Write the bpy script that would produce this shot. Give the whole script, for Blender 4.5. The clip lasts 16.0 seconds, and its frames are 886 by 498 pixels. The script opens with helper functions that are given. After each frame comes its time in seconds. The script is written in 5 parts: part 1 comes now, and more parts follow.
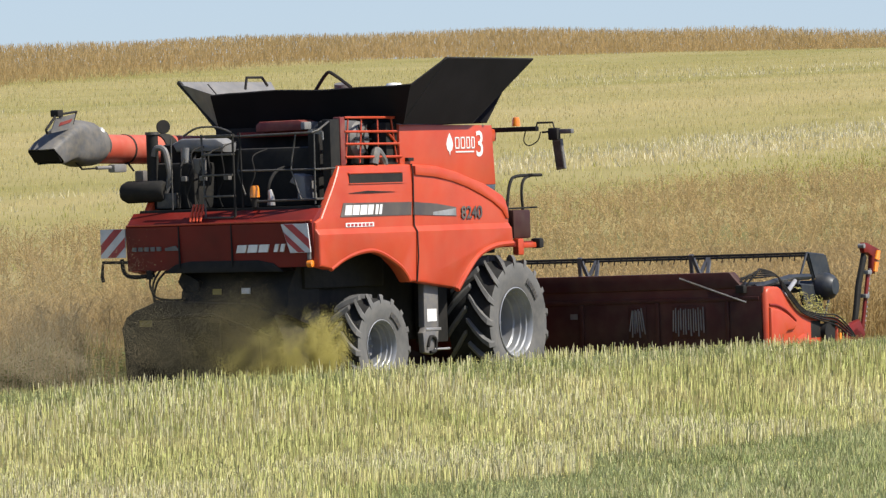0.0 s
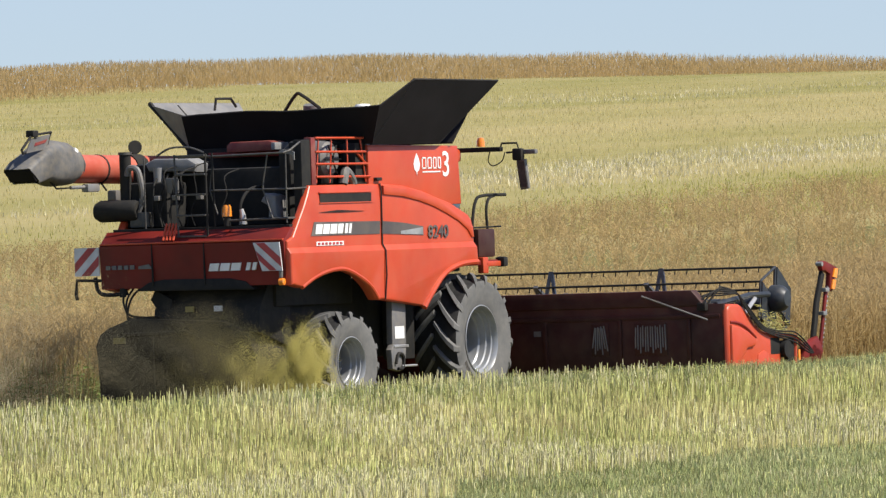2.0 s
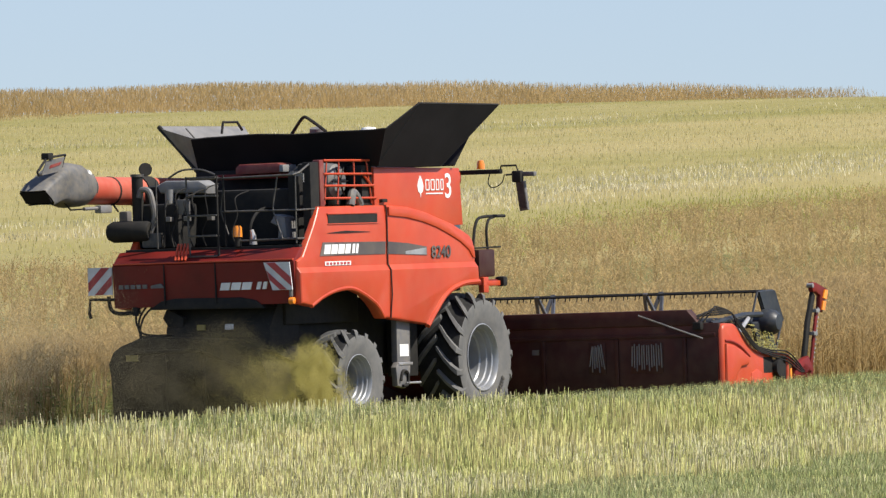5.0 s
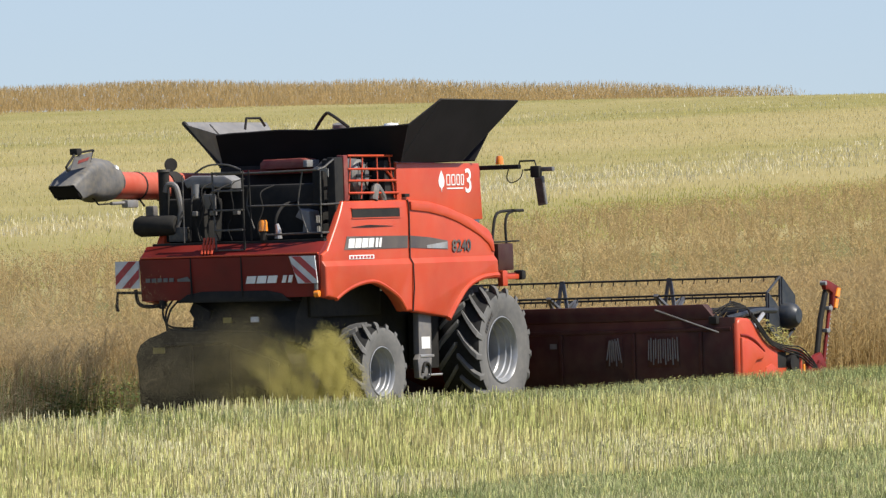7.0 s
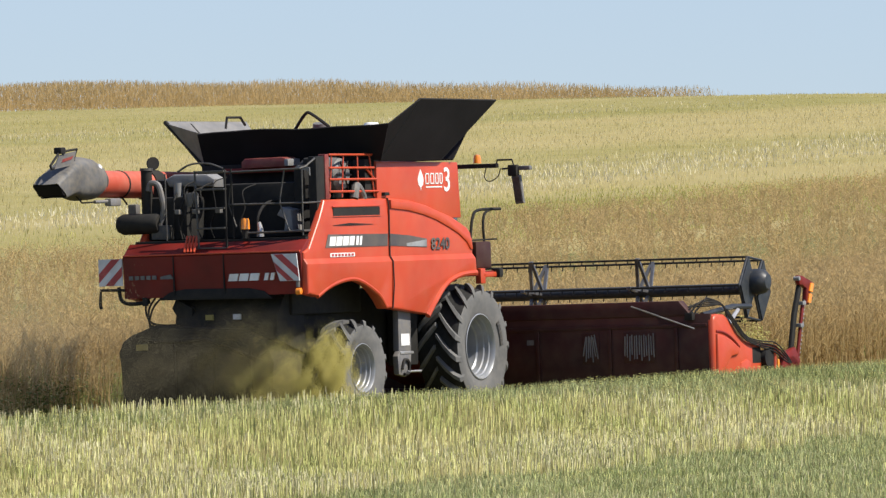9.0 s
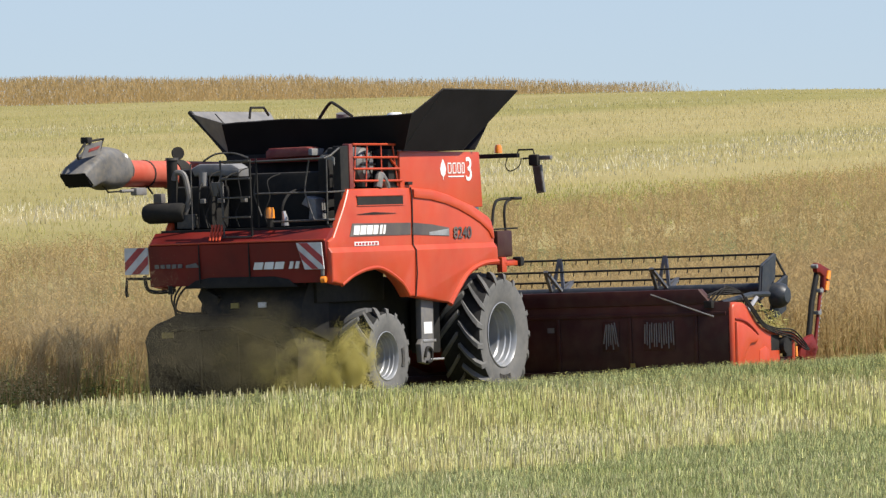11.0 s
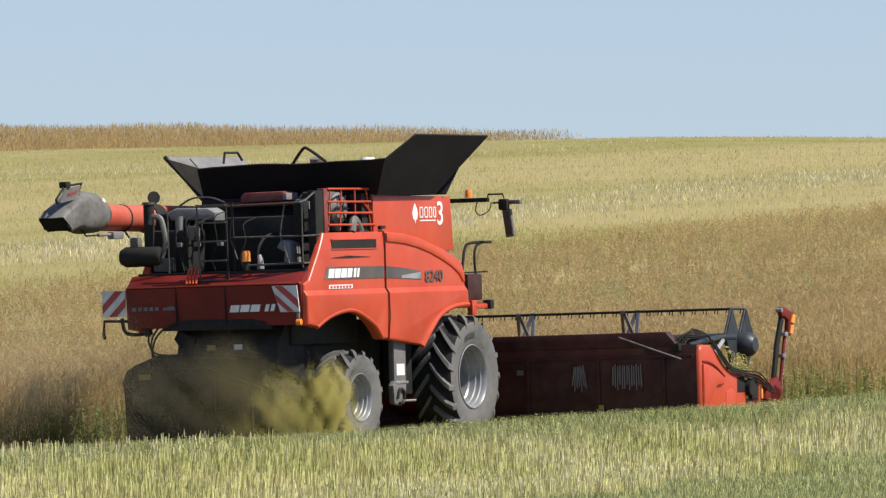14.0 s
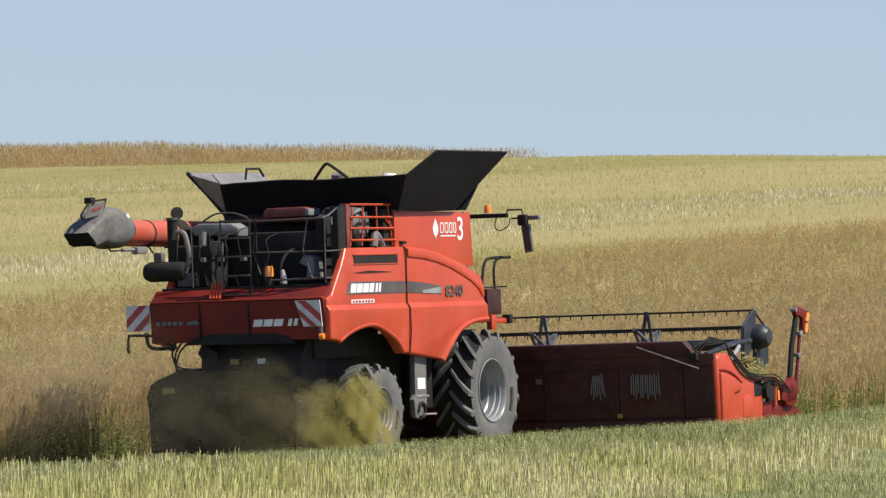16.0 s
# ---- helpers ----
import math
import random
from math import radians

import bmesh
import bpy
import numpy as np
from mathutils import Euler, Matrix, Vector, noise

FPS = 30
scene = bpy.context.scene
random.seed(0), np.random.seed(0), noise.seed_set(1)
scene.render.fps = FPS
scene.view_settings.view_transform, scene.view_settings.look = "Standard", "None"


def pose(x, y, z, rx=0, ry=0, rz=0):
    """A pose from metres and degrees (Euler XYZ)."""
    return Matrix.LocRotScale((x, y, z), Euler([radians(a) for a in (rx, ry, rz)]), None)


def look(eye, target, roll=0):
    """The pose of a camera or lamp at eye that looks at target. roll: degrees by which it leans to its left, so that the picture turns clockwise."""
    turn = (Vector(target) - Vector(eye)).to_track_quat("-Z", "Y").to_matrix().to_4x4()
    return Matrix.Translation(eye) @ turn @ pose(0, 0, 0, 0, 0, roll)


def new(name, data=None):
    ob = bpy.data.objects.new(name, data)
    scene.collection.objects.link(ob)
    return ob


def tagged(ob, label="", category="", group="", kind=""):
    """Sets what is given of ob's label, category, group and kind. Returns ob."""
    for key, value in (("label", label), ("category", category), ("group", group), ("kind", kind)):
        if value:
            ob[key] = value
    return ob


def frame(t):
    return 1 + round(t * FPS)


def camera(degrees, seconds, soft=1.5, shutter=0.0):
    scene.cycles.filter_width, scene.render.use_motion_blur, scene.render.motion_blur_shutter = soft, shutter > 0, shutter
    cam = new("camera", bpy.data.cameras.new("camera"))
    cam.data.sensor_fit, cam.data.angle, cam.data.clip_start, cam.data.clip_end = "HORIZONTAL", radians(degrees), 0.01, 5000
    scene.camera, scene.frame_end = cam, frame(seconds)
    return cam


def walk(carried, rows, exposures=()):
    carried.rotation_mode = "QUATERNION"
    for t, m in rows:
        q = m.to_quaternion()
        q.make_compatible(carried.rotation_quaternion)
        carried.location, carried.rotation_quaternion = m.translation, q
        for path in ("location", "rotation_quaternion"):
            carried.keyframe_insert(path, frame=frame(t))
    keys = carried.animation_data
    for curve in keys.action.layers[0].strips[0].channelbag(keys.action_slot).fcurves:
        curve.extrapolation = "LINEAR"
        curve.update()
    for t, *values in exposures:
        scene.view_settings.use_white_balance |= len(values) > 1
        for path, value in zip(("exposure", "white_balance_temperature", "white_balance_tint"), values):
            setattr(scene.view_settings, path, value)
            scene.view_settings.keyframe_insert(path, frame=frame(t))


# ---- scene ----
SECONDS = 16.0
EYE = Vector((0.0, 0.0, 3.72))
cam = camera(4.402, SECONDS, soft=1.35)


def gaze(az, el):
    """A camera pose at EYE; degrees to the right of +Y and upwards."""
    a, e = radians(az), radians(el)
    d = Vector((math.sin(a) * math.cos(e), math.cos(a) * math.cos(e), math.sin(e)))
    return look(EYE, EYE + d * 100)


PAN = [(0, -0.0000, -0.5364), (0.5, 0.0947, -0.4247), (1, 0.3098, -0.3730), (1.5, 0.5679, -0.4075), (2, 0.6752, -0.4075), (2.5, 0.8516, -0.2783), 
       (3, 0.9721, -0.2140), (3.5, 1.0021, -0.2699), (4, 1.2215, -0.2957), (4.5, 1.3762, -0.3171), (5, 1.3849, -0.2657), (5.2, 1.3762, -0.2657), 
       (7.3, 1.8981, -0.2755), (7.5, 2.0098, -0.2755), (8, 2.1174, -0.2368), (8.5, 2.0744, -0.2713), (9, 2.1517, -0.2713), (9.2, 2.2505, -0.2713), 
       (11.3, 2.3300, -0.3059), (11.5, 2.3643, -0.3317), (12, 2.3688, -0.4047), (12.5, 2.4806, -0.3747), (13, 2.5881, -0.2326), (13.5, 2.6612, -0.1508), 
       (14, 2.8547, -0.0565), (14.5, 3.0224, -0.1983), (15, 3.0268, -0.0435), (15.5, 2.9965, 0.0682), (16, 3.0224, 0.0340)]
walk(cam, [(t, gaze(a, e)) for t, a, e in PAN], exposures=[(0, 0.6), (11.5, 0.6), (16, 0.45)])

# the machine's way: seconds, metres along its straight line, height
DRIVE = [(0, 0.00, 0.049), (0.5, 0.75, 0.092), (1, 1.56, 0.126), (1.5, 2.31, 0.121), (2, 3.14, 0.134), (2.5, 3.86, 0.148), 
       (3, 4.69, 0.167), (3.5, 5.44, 0.186), (4, 6.23, 0.186), (4.5, 6.95, 0.205), (5, 7.79, 0.235), (5.2, 8.09, 0.237), 
       (7.3, 11.31, 0.301), (7.5, 11.59, 0.307), (8, 12.08, 0.312), (8.5, 12.46, 0.313), (9, 12.95, 0.319), (9.2, 13.15, 0.324), 
       (11.3, 15.07, 0.419), (11.5, 15.26, 0.413), (12, 15.73, 0.417), (12.5, 16.23, 0.437), (13, 16.77, 0.459), (13.5, 17.25, 0.473), 
       (14, 17.72, 0.474), (14.5, 18.21, 0.483), (15, 18.74, 0.506), (15.5, 19.18, 0.514), (16, 19.69, 0.522)]
HEAD = radians(28.75)
START = (-0.418, 168.0)
FWD = (math.sin(HEAD), math.cos(HEAD))
LEFT = (-math.cos(HEAD), math.sin(HEAD))
PITCH, ROLL = 0.63, -1.76

# ---------------------------------------------------------------- light
SUN_AZ, SUN_EL = radians(-20.0), radians(52.0)   # angle from +X, height
sun_dir = Vector((math.cos(SUN_AZ) * math.cos(SUN_EL), math.sin(SUN_AZ) * math.cos(SUN_EL), math.sin(SUN_EL)))
sun = new("sun", bpy.data.lights.new("sun", "SUN"))
sun.data.energy, sun.data.angle, sun.data.color = 4.8, radians(0.6), (1.0, 0.94, 0.84)
sun.matrix_basis = look(sun_dir * 50, (0, 0, 0))
world = bpy.data.worlds.new("sky")
scene.world = world
world.use_nodes = True
wt = world.node_tree
sky = wt.nodes.new("ShaderNodeTexSky")
sky.sky_type, sky.sun_disc = "NISHITA", False
sky.sun_elevation, sky.sun_rotation = SUN_EL, radians(90) - SUN_AZ
sky.air_density, sky.dust_density, sky.ozone_density = 1.0, 0.8, 3.6
raise_it = wt.nodes.new("ShaderNodeVectorMath")   # clear low air: the horizon shows the colour from a little higher up
raise_it.inputs[1].default_value = (0, 0, 0.065)
wco = wt.nodes.new("ShaderNodeTexCoord")
wt.links.new(wco.outputs["Generated"], raise_it.inputs[0])
wt.links.new(raise_it.outputs[0], sky.inputs[0])
tint = wt.nodes.new("ShaderNodeMix")
tint.data_type, tint.blend_type = "RGBA", "MULTIPLY"
tint.inputs[0].default_value, tint.inputs[7].default_value = 1.0, (1.06, 0.98, 1.04, 1)
wt.links.new(sky.outputs[0], tint.inputs[6])
wt.links.new(tint.outputs[2], wt.nodes["Background"].inputs[0])
wt.nodes["Background"].inputs[1].default_value = 0.094


# ---------------------------------------------------------------- materials
def material(name, colour, rough=0.6, metal=0.0, dark=None, scale=6.0, detail=4.0, mix=(0.4, 0.65), bump=0.0, bump_scale=60.0,
             stretch=(1, 1, 1), dust=None, dust_amount=0.0, island=0.0, coat=0.0, turn=0.0, spec=0.5, through_light=0.0, alpha=1.0):
    """A surface with two colours mixed by noise, fine relief, and dust that gathers in patches."""
    m = bpy.data.materials.new(name)
    m.use_nodes = True
    nt, b = m.node_tree, m.node_tree.nodes["Principled BSDF"]
    link, add = nt.links.new, nt.nodes.new
    co, mp = add("ShaderNodeTexCoord"), add("ShaderNodeMapping")
    mp.vector_type = "TEXTURE"
    mp.inputs["Scale"].default_value = stretch
    mp.inputs["Rotation"].default_value = (0, 0, turn)
    link(co.outputs["Object"], mp.inputs[0])
    n = add("ShaderNodeTexNoise")
    n.inputs["Scale"].default_value, n.inputs["Detail"].default_value = scale, detail
    link(mp.outputs[0], n.inputs["Vector"])
    ramp = add("ShaderNodeMapRange")
    ramp.inputs[1].default_value, ramp.inputs[2].default_value = mix
    link(n.outputs["Fac"], ramp.inputs[0])
    mx = add("ShaderNodeMix")
    mx.data_type = "RGBA"
    mx.inputs[6].default_value = (*colour, 1)
    mx.inputs[7].default_value = (*(dark or tuple(c * 0.75 for c in colour)), 1)
    link(ramp.outputs[0], mx.inputs[0])
    out = mx.outputs[2]
    if dust:
        n2 = add("ShaderNodeTexNoise")
        n2.inputs["Scale"].default_value, n2.inputs["Detail"].default_value = scale * 3.7, 6
        link(co.outputs["Object"], n2.inputs["Vector"])
        r2 = add("ShaderNodeMapRange")
        r2.inputs[1].default_value, r2.inputs[2].default_value, r2.inputs[4].default_value = 0.35, 0.75, dust_amount
        link(n2.outputs["Fac"], r2.inputs[0])
        m2 = add("ShaderNodeMix")
        m2.data_type = "RGBA"
        link(out, m2.inputs[6])
        m2.inputs[7].default_value = (*dust, 1)
        link(r2.outputs[0], m2.inputs[0])
        out = m2.outputs[2]
    if island:
        geo, hs, r3 = add("ShaderNodeNewGeometry"), add("ShaderNodeHueSaturation"), add("ShaderNodeMapRange")
        r3.inputs[3].default_value, r3.inputs[4].default_value = 1 - island, 1 + island
        link(geo.outputs["Random Per Island"], r3.inputs[0])
        link(r3.outputs[0], hs.inputs["Value"])
        r4 = add("ShaderNodeMapRange")
        r4.inputs[3].default_value, r4.inputs[4].default_value = 0.5 - 0.035 * island, 0.5 + 0.06 * island
        link(geo.outputs["Random Per Island"], r4.inputs[0])
        link(r4.outputs[0], hs.inputs["Hue"])
        link(out, hs.inputs["Color"])
        out = hs.outputs[0]
    link(out, b.inputs["Base Color"])
    b.inputs["Roughness"].default_value, b.inputs["Metallic"].default_value = rough, metal
    b.inputs["Specular IOR Level"].default_value = spec
    b.inputs["Coat Weight"].default_value = coat
    b.inputs["Coat Roughness"].default_value = 0.25
    b.inputs["Alpha"].default_value = alpha
    if bump:
        n3, bp = add("ShaderNodeTexNoise"), add("ShaderNodeBump")
        n3.inputs["Scale"].default_value, n3.inputs["Detail"].default_value = bump_scale, 5
        link(co.outputs["Object"], n3.inputs["Vector"])
        link(n3.outputs["Fac"], bp.inputs["Height"])
        bp.inputs["Strength"].default_value = bump
        bp.inputs["Distance"].default_value = 0.02
        link(bp.outputs[0], b.inputs["Normal"])
    if through_light:
        tr, ms = add("ShaderNodeBsdfTranslucent"), add("ShaderNodeMixShader")
        link(out, tr.inputs[0])
        ms.inputs[0].default_value = through_light
        if alpha < 1:
            clear, thin = add("ShaderNodeBsdfTransparent"), add("ShaderNodeMixShader")
            thin.inputs[0].default_value = alpha
            link(clear.outputs[0], thin.inputs[1])
            link(tr.outputs[0], thin.inputs[2])
            tr = thin
        link(b.outputs[0], ms.inputs[1])
        link(tr.outputs[0], ms.inputs[2])
        link(ms.outputs[0], nt.nodes["Material Output"].inputs[0])
    return m


DUST = (0.42, 0.34, 0.2)
RED = material("red_paint", (0.475, 0.052, 0.013), 0.45, dark=(0.40, 0.042, 0.010), scale=1.0, dust=DUST, dust_amount=0.07, bump=0.05, bump_scale=14, coat=0.08)
# header's red with the shade of its unlit back put into the colour
RED_DARK_SHADED = material("dark_shaded_red_paint", (0.045, 0.010, 0.008), 0.5, dark=(0.028, 0.008, 0.007), scale=1.2, dust=DUST, dust_amount=0.06, bump=0.05, spec=0.3)
RED_DUSTY = material("dusty_red_paint", (0.45, 0.075, 0.04), 0.6, dark=(0.38, 0.06, 0.03), scale=1.0, dust=(0.45, 0.3, 0.22), dust_amount=0.3, bump=0.05)
GALVANISED = material("galvanised_sheet", (0.17, 0.17, 0.17), 0.6, 0.1, dark=(0.12, 0.12, 0.12), scale=3, dust=DUST, dust_amount=0.15)
RED_DULL_SHADED = material("dull_shaded_red_paint", (0.165, 0.011, 0.007), 0.5, dark=(0.095, 0.008, 0.005), scale=1.2, dust=DUST, dust_amount=0.015, bump=0.05, spec=0.3)
BLACK = material("black_steel", (0.018, 0.018, 0.018), 0.7, dark=(0.026, 0.025, 0.023), dust=DUST, dust_amount=0.02, scale=3, spec=0.12)
SPREADER = material("dust_coated_steel", (0.043, 0.039, 0.031), 0.95, dark=(0.032, 0.029, 0.024), scale=1.5, dust=DUST, dust_amount=0.025, spec=0.05)
RED_COVER = material("faded_and_shaded_red", (0.2, 0.026, 0.022), 0.55, dark=(0.14, 0.02, 0.017), scale=2, dust=DUST, dust_amount=0.15)
COVER = material("pale_grey_cover", (0.19, 0.195, 0.2), 0.55, dark=(0.12, 0.12, 0.125), scale=3, dust=DUST, dust_amount=0.2)
TARP = material("black_sheet", (0.010, 0.0095, 0.010), 0.9, dark=(0.015, 0.014, 0.015), scale=1.2, bump=0.1, bump_scale=8, spec=0.15)
GREY = material("grey_plastic", (0.12, 0.12, 0.125), 0.6, dark=(0.08, 0.08, 0.08), dust=DUST, dust_amount=0.2, scale=2.5)
BOOT = material("rubber_boot", (0.105, 0.105, 0.105), 0.7, dark=(0.07, 0.07, 0.07), dust=DUST, dust_amount=0.2, scale=3, bump=0.2, bump_scale=10)
STEEL = material("bare_steel", (0.5, 0.5, 0.5), 0.4, 0.6, dark=(0.32, 0.31, 0.3), scale=4, dust=DUST, dust_amount=0.2)
RIM = material("silver_rim", (0.25, 0.265, 0.285), 0.38, 0.25, dark=(0.19, 0.20, 0.215), scale=3, dust=DUST, dust_amount=0.15)
TYRE = material("dusty_tyre_rubber", (0.12, 0.12, 0.118), 0.9, dark=(0.09, 0.09, 0.088), scale=2.0, dust=(0.2, 0.19, 0.17), dust_amount=0.45, bump=0.08, bump_scale=30, spec=0.2)
TYRE_SHADED = material("shaded_tyre_rubber", (0.014, 0.014, 0.014), 0.9, dark=(0.022, 0.022, 0.021), scale=3.0, dust=(0.2, 0.19, 0.17), dust_amount=0.05, bump=0.08, bump_scale=30, spec=0.2)
RAIL = material("worn_black_tube", (0.045, 0.045, 0.047), 0.5, dark=(0.03, 0.03, 0.03), dust=DUST, dust_amount=0.15, scale=5)
WHITE = material("white_decal", (0.78, 0.78, 0.76), 0.5, dark=(0.66, 0.65, 0.62), scale=5)
DARKSTRIPE = material("dark_stripe", (0.06, 0.05, 0.05), 0.45, dark=(0.12, 0.1, 0.09), scale=1.0, dust=DUST, dust_amount=0.12)
SIGNRED = material("sign_red", (0.4, 0.05, 0.05), 0.5, dark=(0.3, 0.04, 0.04), scale=6)
SIGNWHITE = material("sign_white", (0.62, 0.62, 0.62), 0.5, dark=(0.5, 0.5, 0.5), scale=6)
AMBER = material("amber_lens", (0.85, 0.28, 0.02), 0.25, dark=(0.7, 0.2, 0.02), scale=9, coat=0.5)
SPIDER = material("worn_bright_steel", (0.16, 0.16, 0.165), 0.42, 0.5, dark=(0.07, 0.07, 0.072), scale=3, dust=DUST, dust_amount=0.1)
YELLOW = material("yellow_label", (0.3, 0.24, 0.06), 0.5)
GLASS = material("tinted_glass", (0.02, 0.025, 0.03), 0.06, coat=0.6)
TINBLUE = material("reel_grey_blue", (0.015, 0.020, 0.028), 0.45, dark=(0.024, 0.030, 0.038), dust=DUST, dust_amount=0.06, scale=4, spec=0.4)


# ---------------------------------------------------------------- mesh tools
def place(name, me, mat, parent=None, label=""):
    ob = new(name, me)
    for m in (mat if isinstance(mat, (list, tuple)) else (mat,)):
        me.materials.append(m)
    if parent is not None:
        ob.parent = parent
    return tagged(ob, label)


def part(name, bm, mat, parent, label="", sharp=35):
    bmesh.ops.recalc_face_normals(bm, faces=bm.faces)
    me = bpy.data.meshes.new(name)
    bm.to_mesh(me)
    bm.free()
    me.polygons.foreach_set("use_smooth", [True] * len(me.polygons))
    me.set_sharp_from_angle(angle=radians(sharp))
    return place(name, me, mat, parent, label)


def box(bm, x, y, z, bevel=0.0, m=None):
    """A box over three ranges; m moves it afterwards."""
    vs = [bm.verts.new((a, b, c)) for a in x for b in y for c in z]
    fs = [bm.faces.new([vs[i] for i in f]) for f in ((0, 1, 3, 2), (4, 6, 7, 5), (0, 4, 5, 1), (2, 3, 7, 6), (0, 2, 6, 4), (1, 5, 7, 3))]
    if bevel:
        es = {e for f in fs for e in f.edges}
        r = bmesh.ops.bevel(bm, geom=list(es), offset=bevel, segments=2, affect="EDGES", profile=0.6)
        vs = list({v for v in vs if v.is_valid} | {v for f in r["faces"] for v in f.verts})
    if m is not None:
        bmesh.ops.transform(bm, matrix=m, verts=vs)
    return bm


def slab(bm, pts, axis, lo, hi, bevel=0.0, seg=2):
    """An outline (two coordinates in the order of the other axes) pushed along axis from lo to hi."""
    def v3(p, h):
        q = list(p)
        q.insert(axis, h)
        return bm.verts.new(q)
    a, b = [v3(p, lo) for p in pts], [v3(p, hi) for p in pts]
    n = len(pts)
    fa, fb = bm.faces.new(a), bm.faces.new(b[::-1])
    for i in range(n):
        bm.faces.new((a[i], b[i], b[(i + 1) % n], a[(i + 1) % n]))
    if bevel:
        bmesh.ops.recalc_face_normals(bm, faces=bm.faces)
        es = [e for e in bm.edges if (e.verts[0] in a) == (e.verts[1] in a) and (e.verts[0] in a or e.verts[0] in b)]
        bmesh.ops.bevel(bm, geom=es, offset=bevel, segments=seg, affect="EDGES", profile=0.5, clamp_overlap=True)
    return bm


def tube(bm, pts, r, n=8, r_end=None):
    """A round bar along a line of points, with closed ends."""
    pts = [Vector(p) for p in pts]
    rings, up = [], None
    for i, p in enumerate(pts):
        d = (pts[min(i + 1, len(pts) - 1)] - pts[max(i - 1, 0)]).normalized()
        if up is None:
            up = Vector((0, 0, 1)) if abs(d.z) < 0.9 else Vector((1, 0, 0))
        s = d.cross(up).normalized()
        up = s.cross(d).normalized()
        k = r if r_end is None else r + (r_end - r) * i / (len(pts) - 1)
        rings.append([bm.verts.new(p + (s * math.cos(a) + up * math.sin(a)) * k) for a in (2 * math.pi * j / n for j in range(n))])
    for a, b in zip(rings, rings[1:]):
        for j in range(n):
            bm.faces.new((a[j], a[(j + 1) % n], b[(j + 1) % n], b[j]))
    bm.faces.new(rings[0][::-1])
    bm.faces.new(rings[-1])
    return bm


def spin(bm, prof, n=32, m=None):
    """A profile of (radius, y) turned about the Y axis."""
    rings = []
    for r, y in prof:
        if r < 1e-4:
            rings.append([bm.verts.new((0, y, 0))])
        else:
            rings.append([bm.verts.new((r * math.cos(2 * math.pi * j / n), y, r * math.sin(2 * math.pi * j / n))) for j in range(n)])
    vs = [v for ring in rings for v in ring]
    for a, b in zip(rings, rings[1:]):
        for j in range(n):
            k = (j + 1) % n
            f = [a[j % len(a)], a[k % len(a)], b[k % len(b)], b[j % len(b)]]
            f = list(dict.fromkeys(f))
            if len(f) > 2:
                bm.faces.new(f)
    if m is not None:
        bmesh.ops.transform(bm, matrix=m, verts=vs)
    return bm


def bend(pts, n=5):
    """A smooth line through points (Catmull-Rom)."""
    p = [Vector(q) for q in pts]
    p = [p[0]] + p + [p[-1]]
    out = []
    for i in range(1, len(p) - 2):
        for k in range(n):
            t = k / n
            a, b, c, d = p[i - 1], p[i], p[i + 1], p[i + 2]
            out.append(0.5 * (2 * b + (c - a) * t + (2 * a - 5 * b + 4 * c - d) * t * t + (3 * b - a - 3 * c + d) * t ** 3))
    return out + [p[-2]]


def B():
    return bmesh.new()


# ---------------------------------------------------------------- ground
def lane(x, y):
    """Metres along the machine's line and to its left."""
    p, q = x - START[0], y - START[1]
    return p * FWD[0] + q * FWD[1], p * LEFT[0] + q * LEFT[1]


def unlane(a, b):
    return START[0] + a * FWD[0] + b * LEFT[0], START[1] + a * FWD[1] + b * LEFT[1]


def soft(v, k):
    """A ramp that bends in smoothly over about k."""
    return k * np.log1p(np.exp(np.clip(v / k, -40, 40)))


def height(x, y):
    """Height of the ground: level towards the machine, then a long gentle hill."""
    x, y = np.asarray(x, float), np.asarray(y, float)
    side = 0.034 * x * np.clip(1 - (y - 250) / 250, 0, 1) * np.clip(1.2 - np.abs(x) / 300, 0, 1)
    hill = 0.019 * soft(y - 190, 9) + 0.0060 * soft(y - 265, 12) - 0.016 * soft(y - 625, 25) - 0.012 * soft(y - 760, 40)
    s = np.clip((y - 300) / 240, 0, 1)
    side = side + 0.022 * np.clip(x - 37, -60, 0) * s * s * (3 - 2 * s)
    fine = 0.03 * np.sin(x * 0.31 + y * 0.11) * np.sin(y * 0.23 - x * 0.07) + 0.015 * np.sin(x * 1.3) * np.sin(y * 1.1)
    a, b = lane(x, y)
    ridge = np.interp(a, [-28, -12, -4, 10, 16], [0.745, 0.745, 0.71, 0.685, 0.69]) * np.exp(-((b + 9.6) / 3.4) ** 2)
    return side + hill + fine + ridge - 0.02


def raw_mesh(name, verts, faces, smooth=False):
    """A mesh from arrays; faces is an (n, 3) or (n, 4) array."""
    me = bpy.data.meshes.new(name)
    verts, faces = np.asarray(verts, np.float32), np.asarray(faces, np.int32)
    me.vertices.add(len(verts))
    me.vertices.foreach_set("co", verts.ravel())
    k = faces.shape[1]
    me.loops.add(faces.size)
    me.loops.foreach_set("vertex_index", faces.ravel())
    me.polygons.add(len(faces))
    me.polygons.foreach_set("loop_start", np.arange(0, faces.size, k, dtype=np.int32))
    me.polygons.foreach_set("use_smooth", np.full(len(faces), smooth))
    me.update(calc_edges=True)
    return me


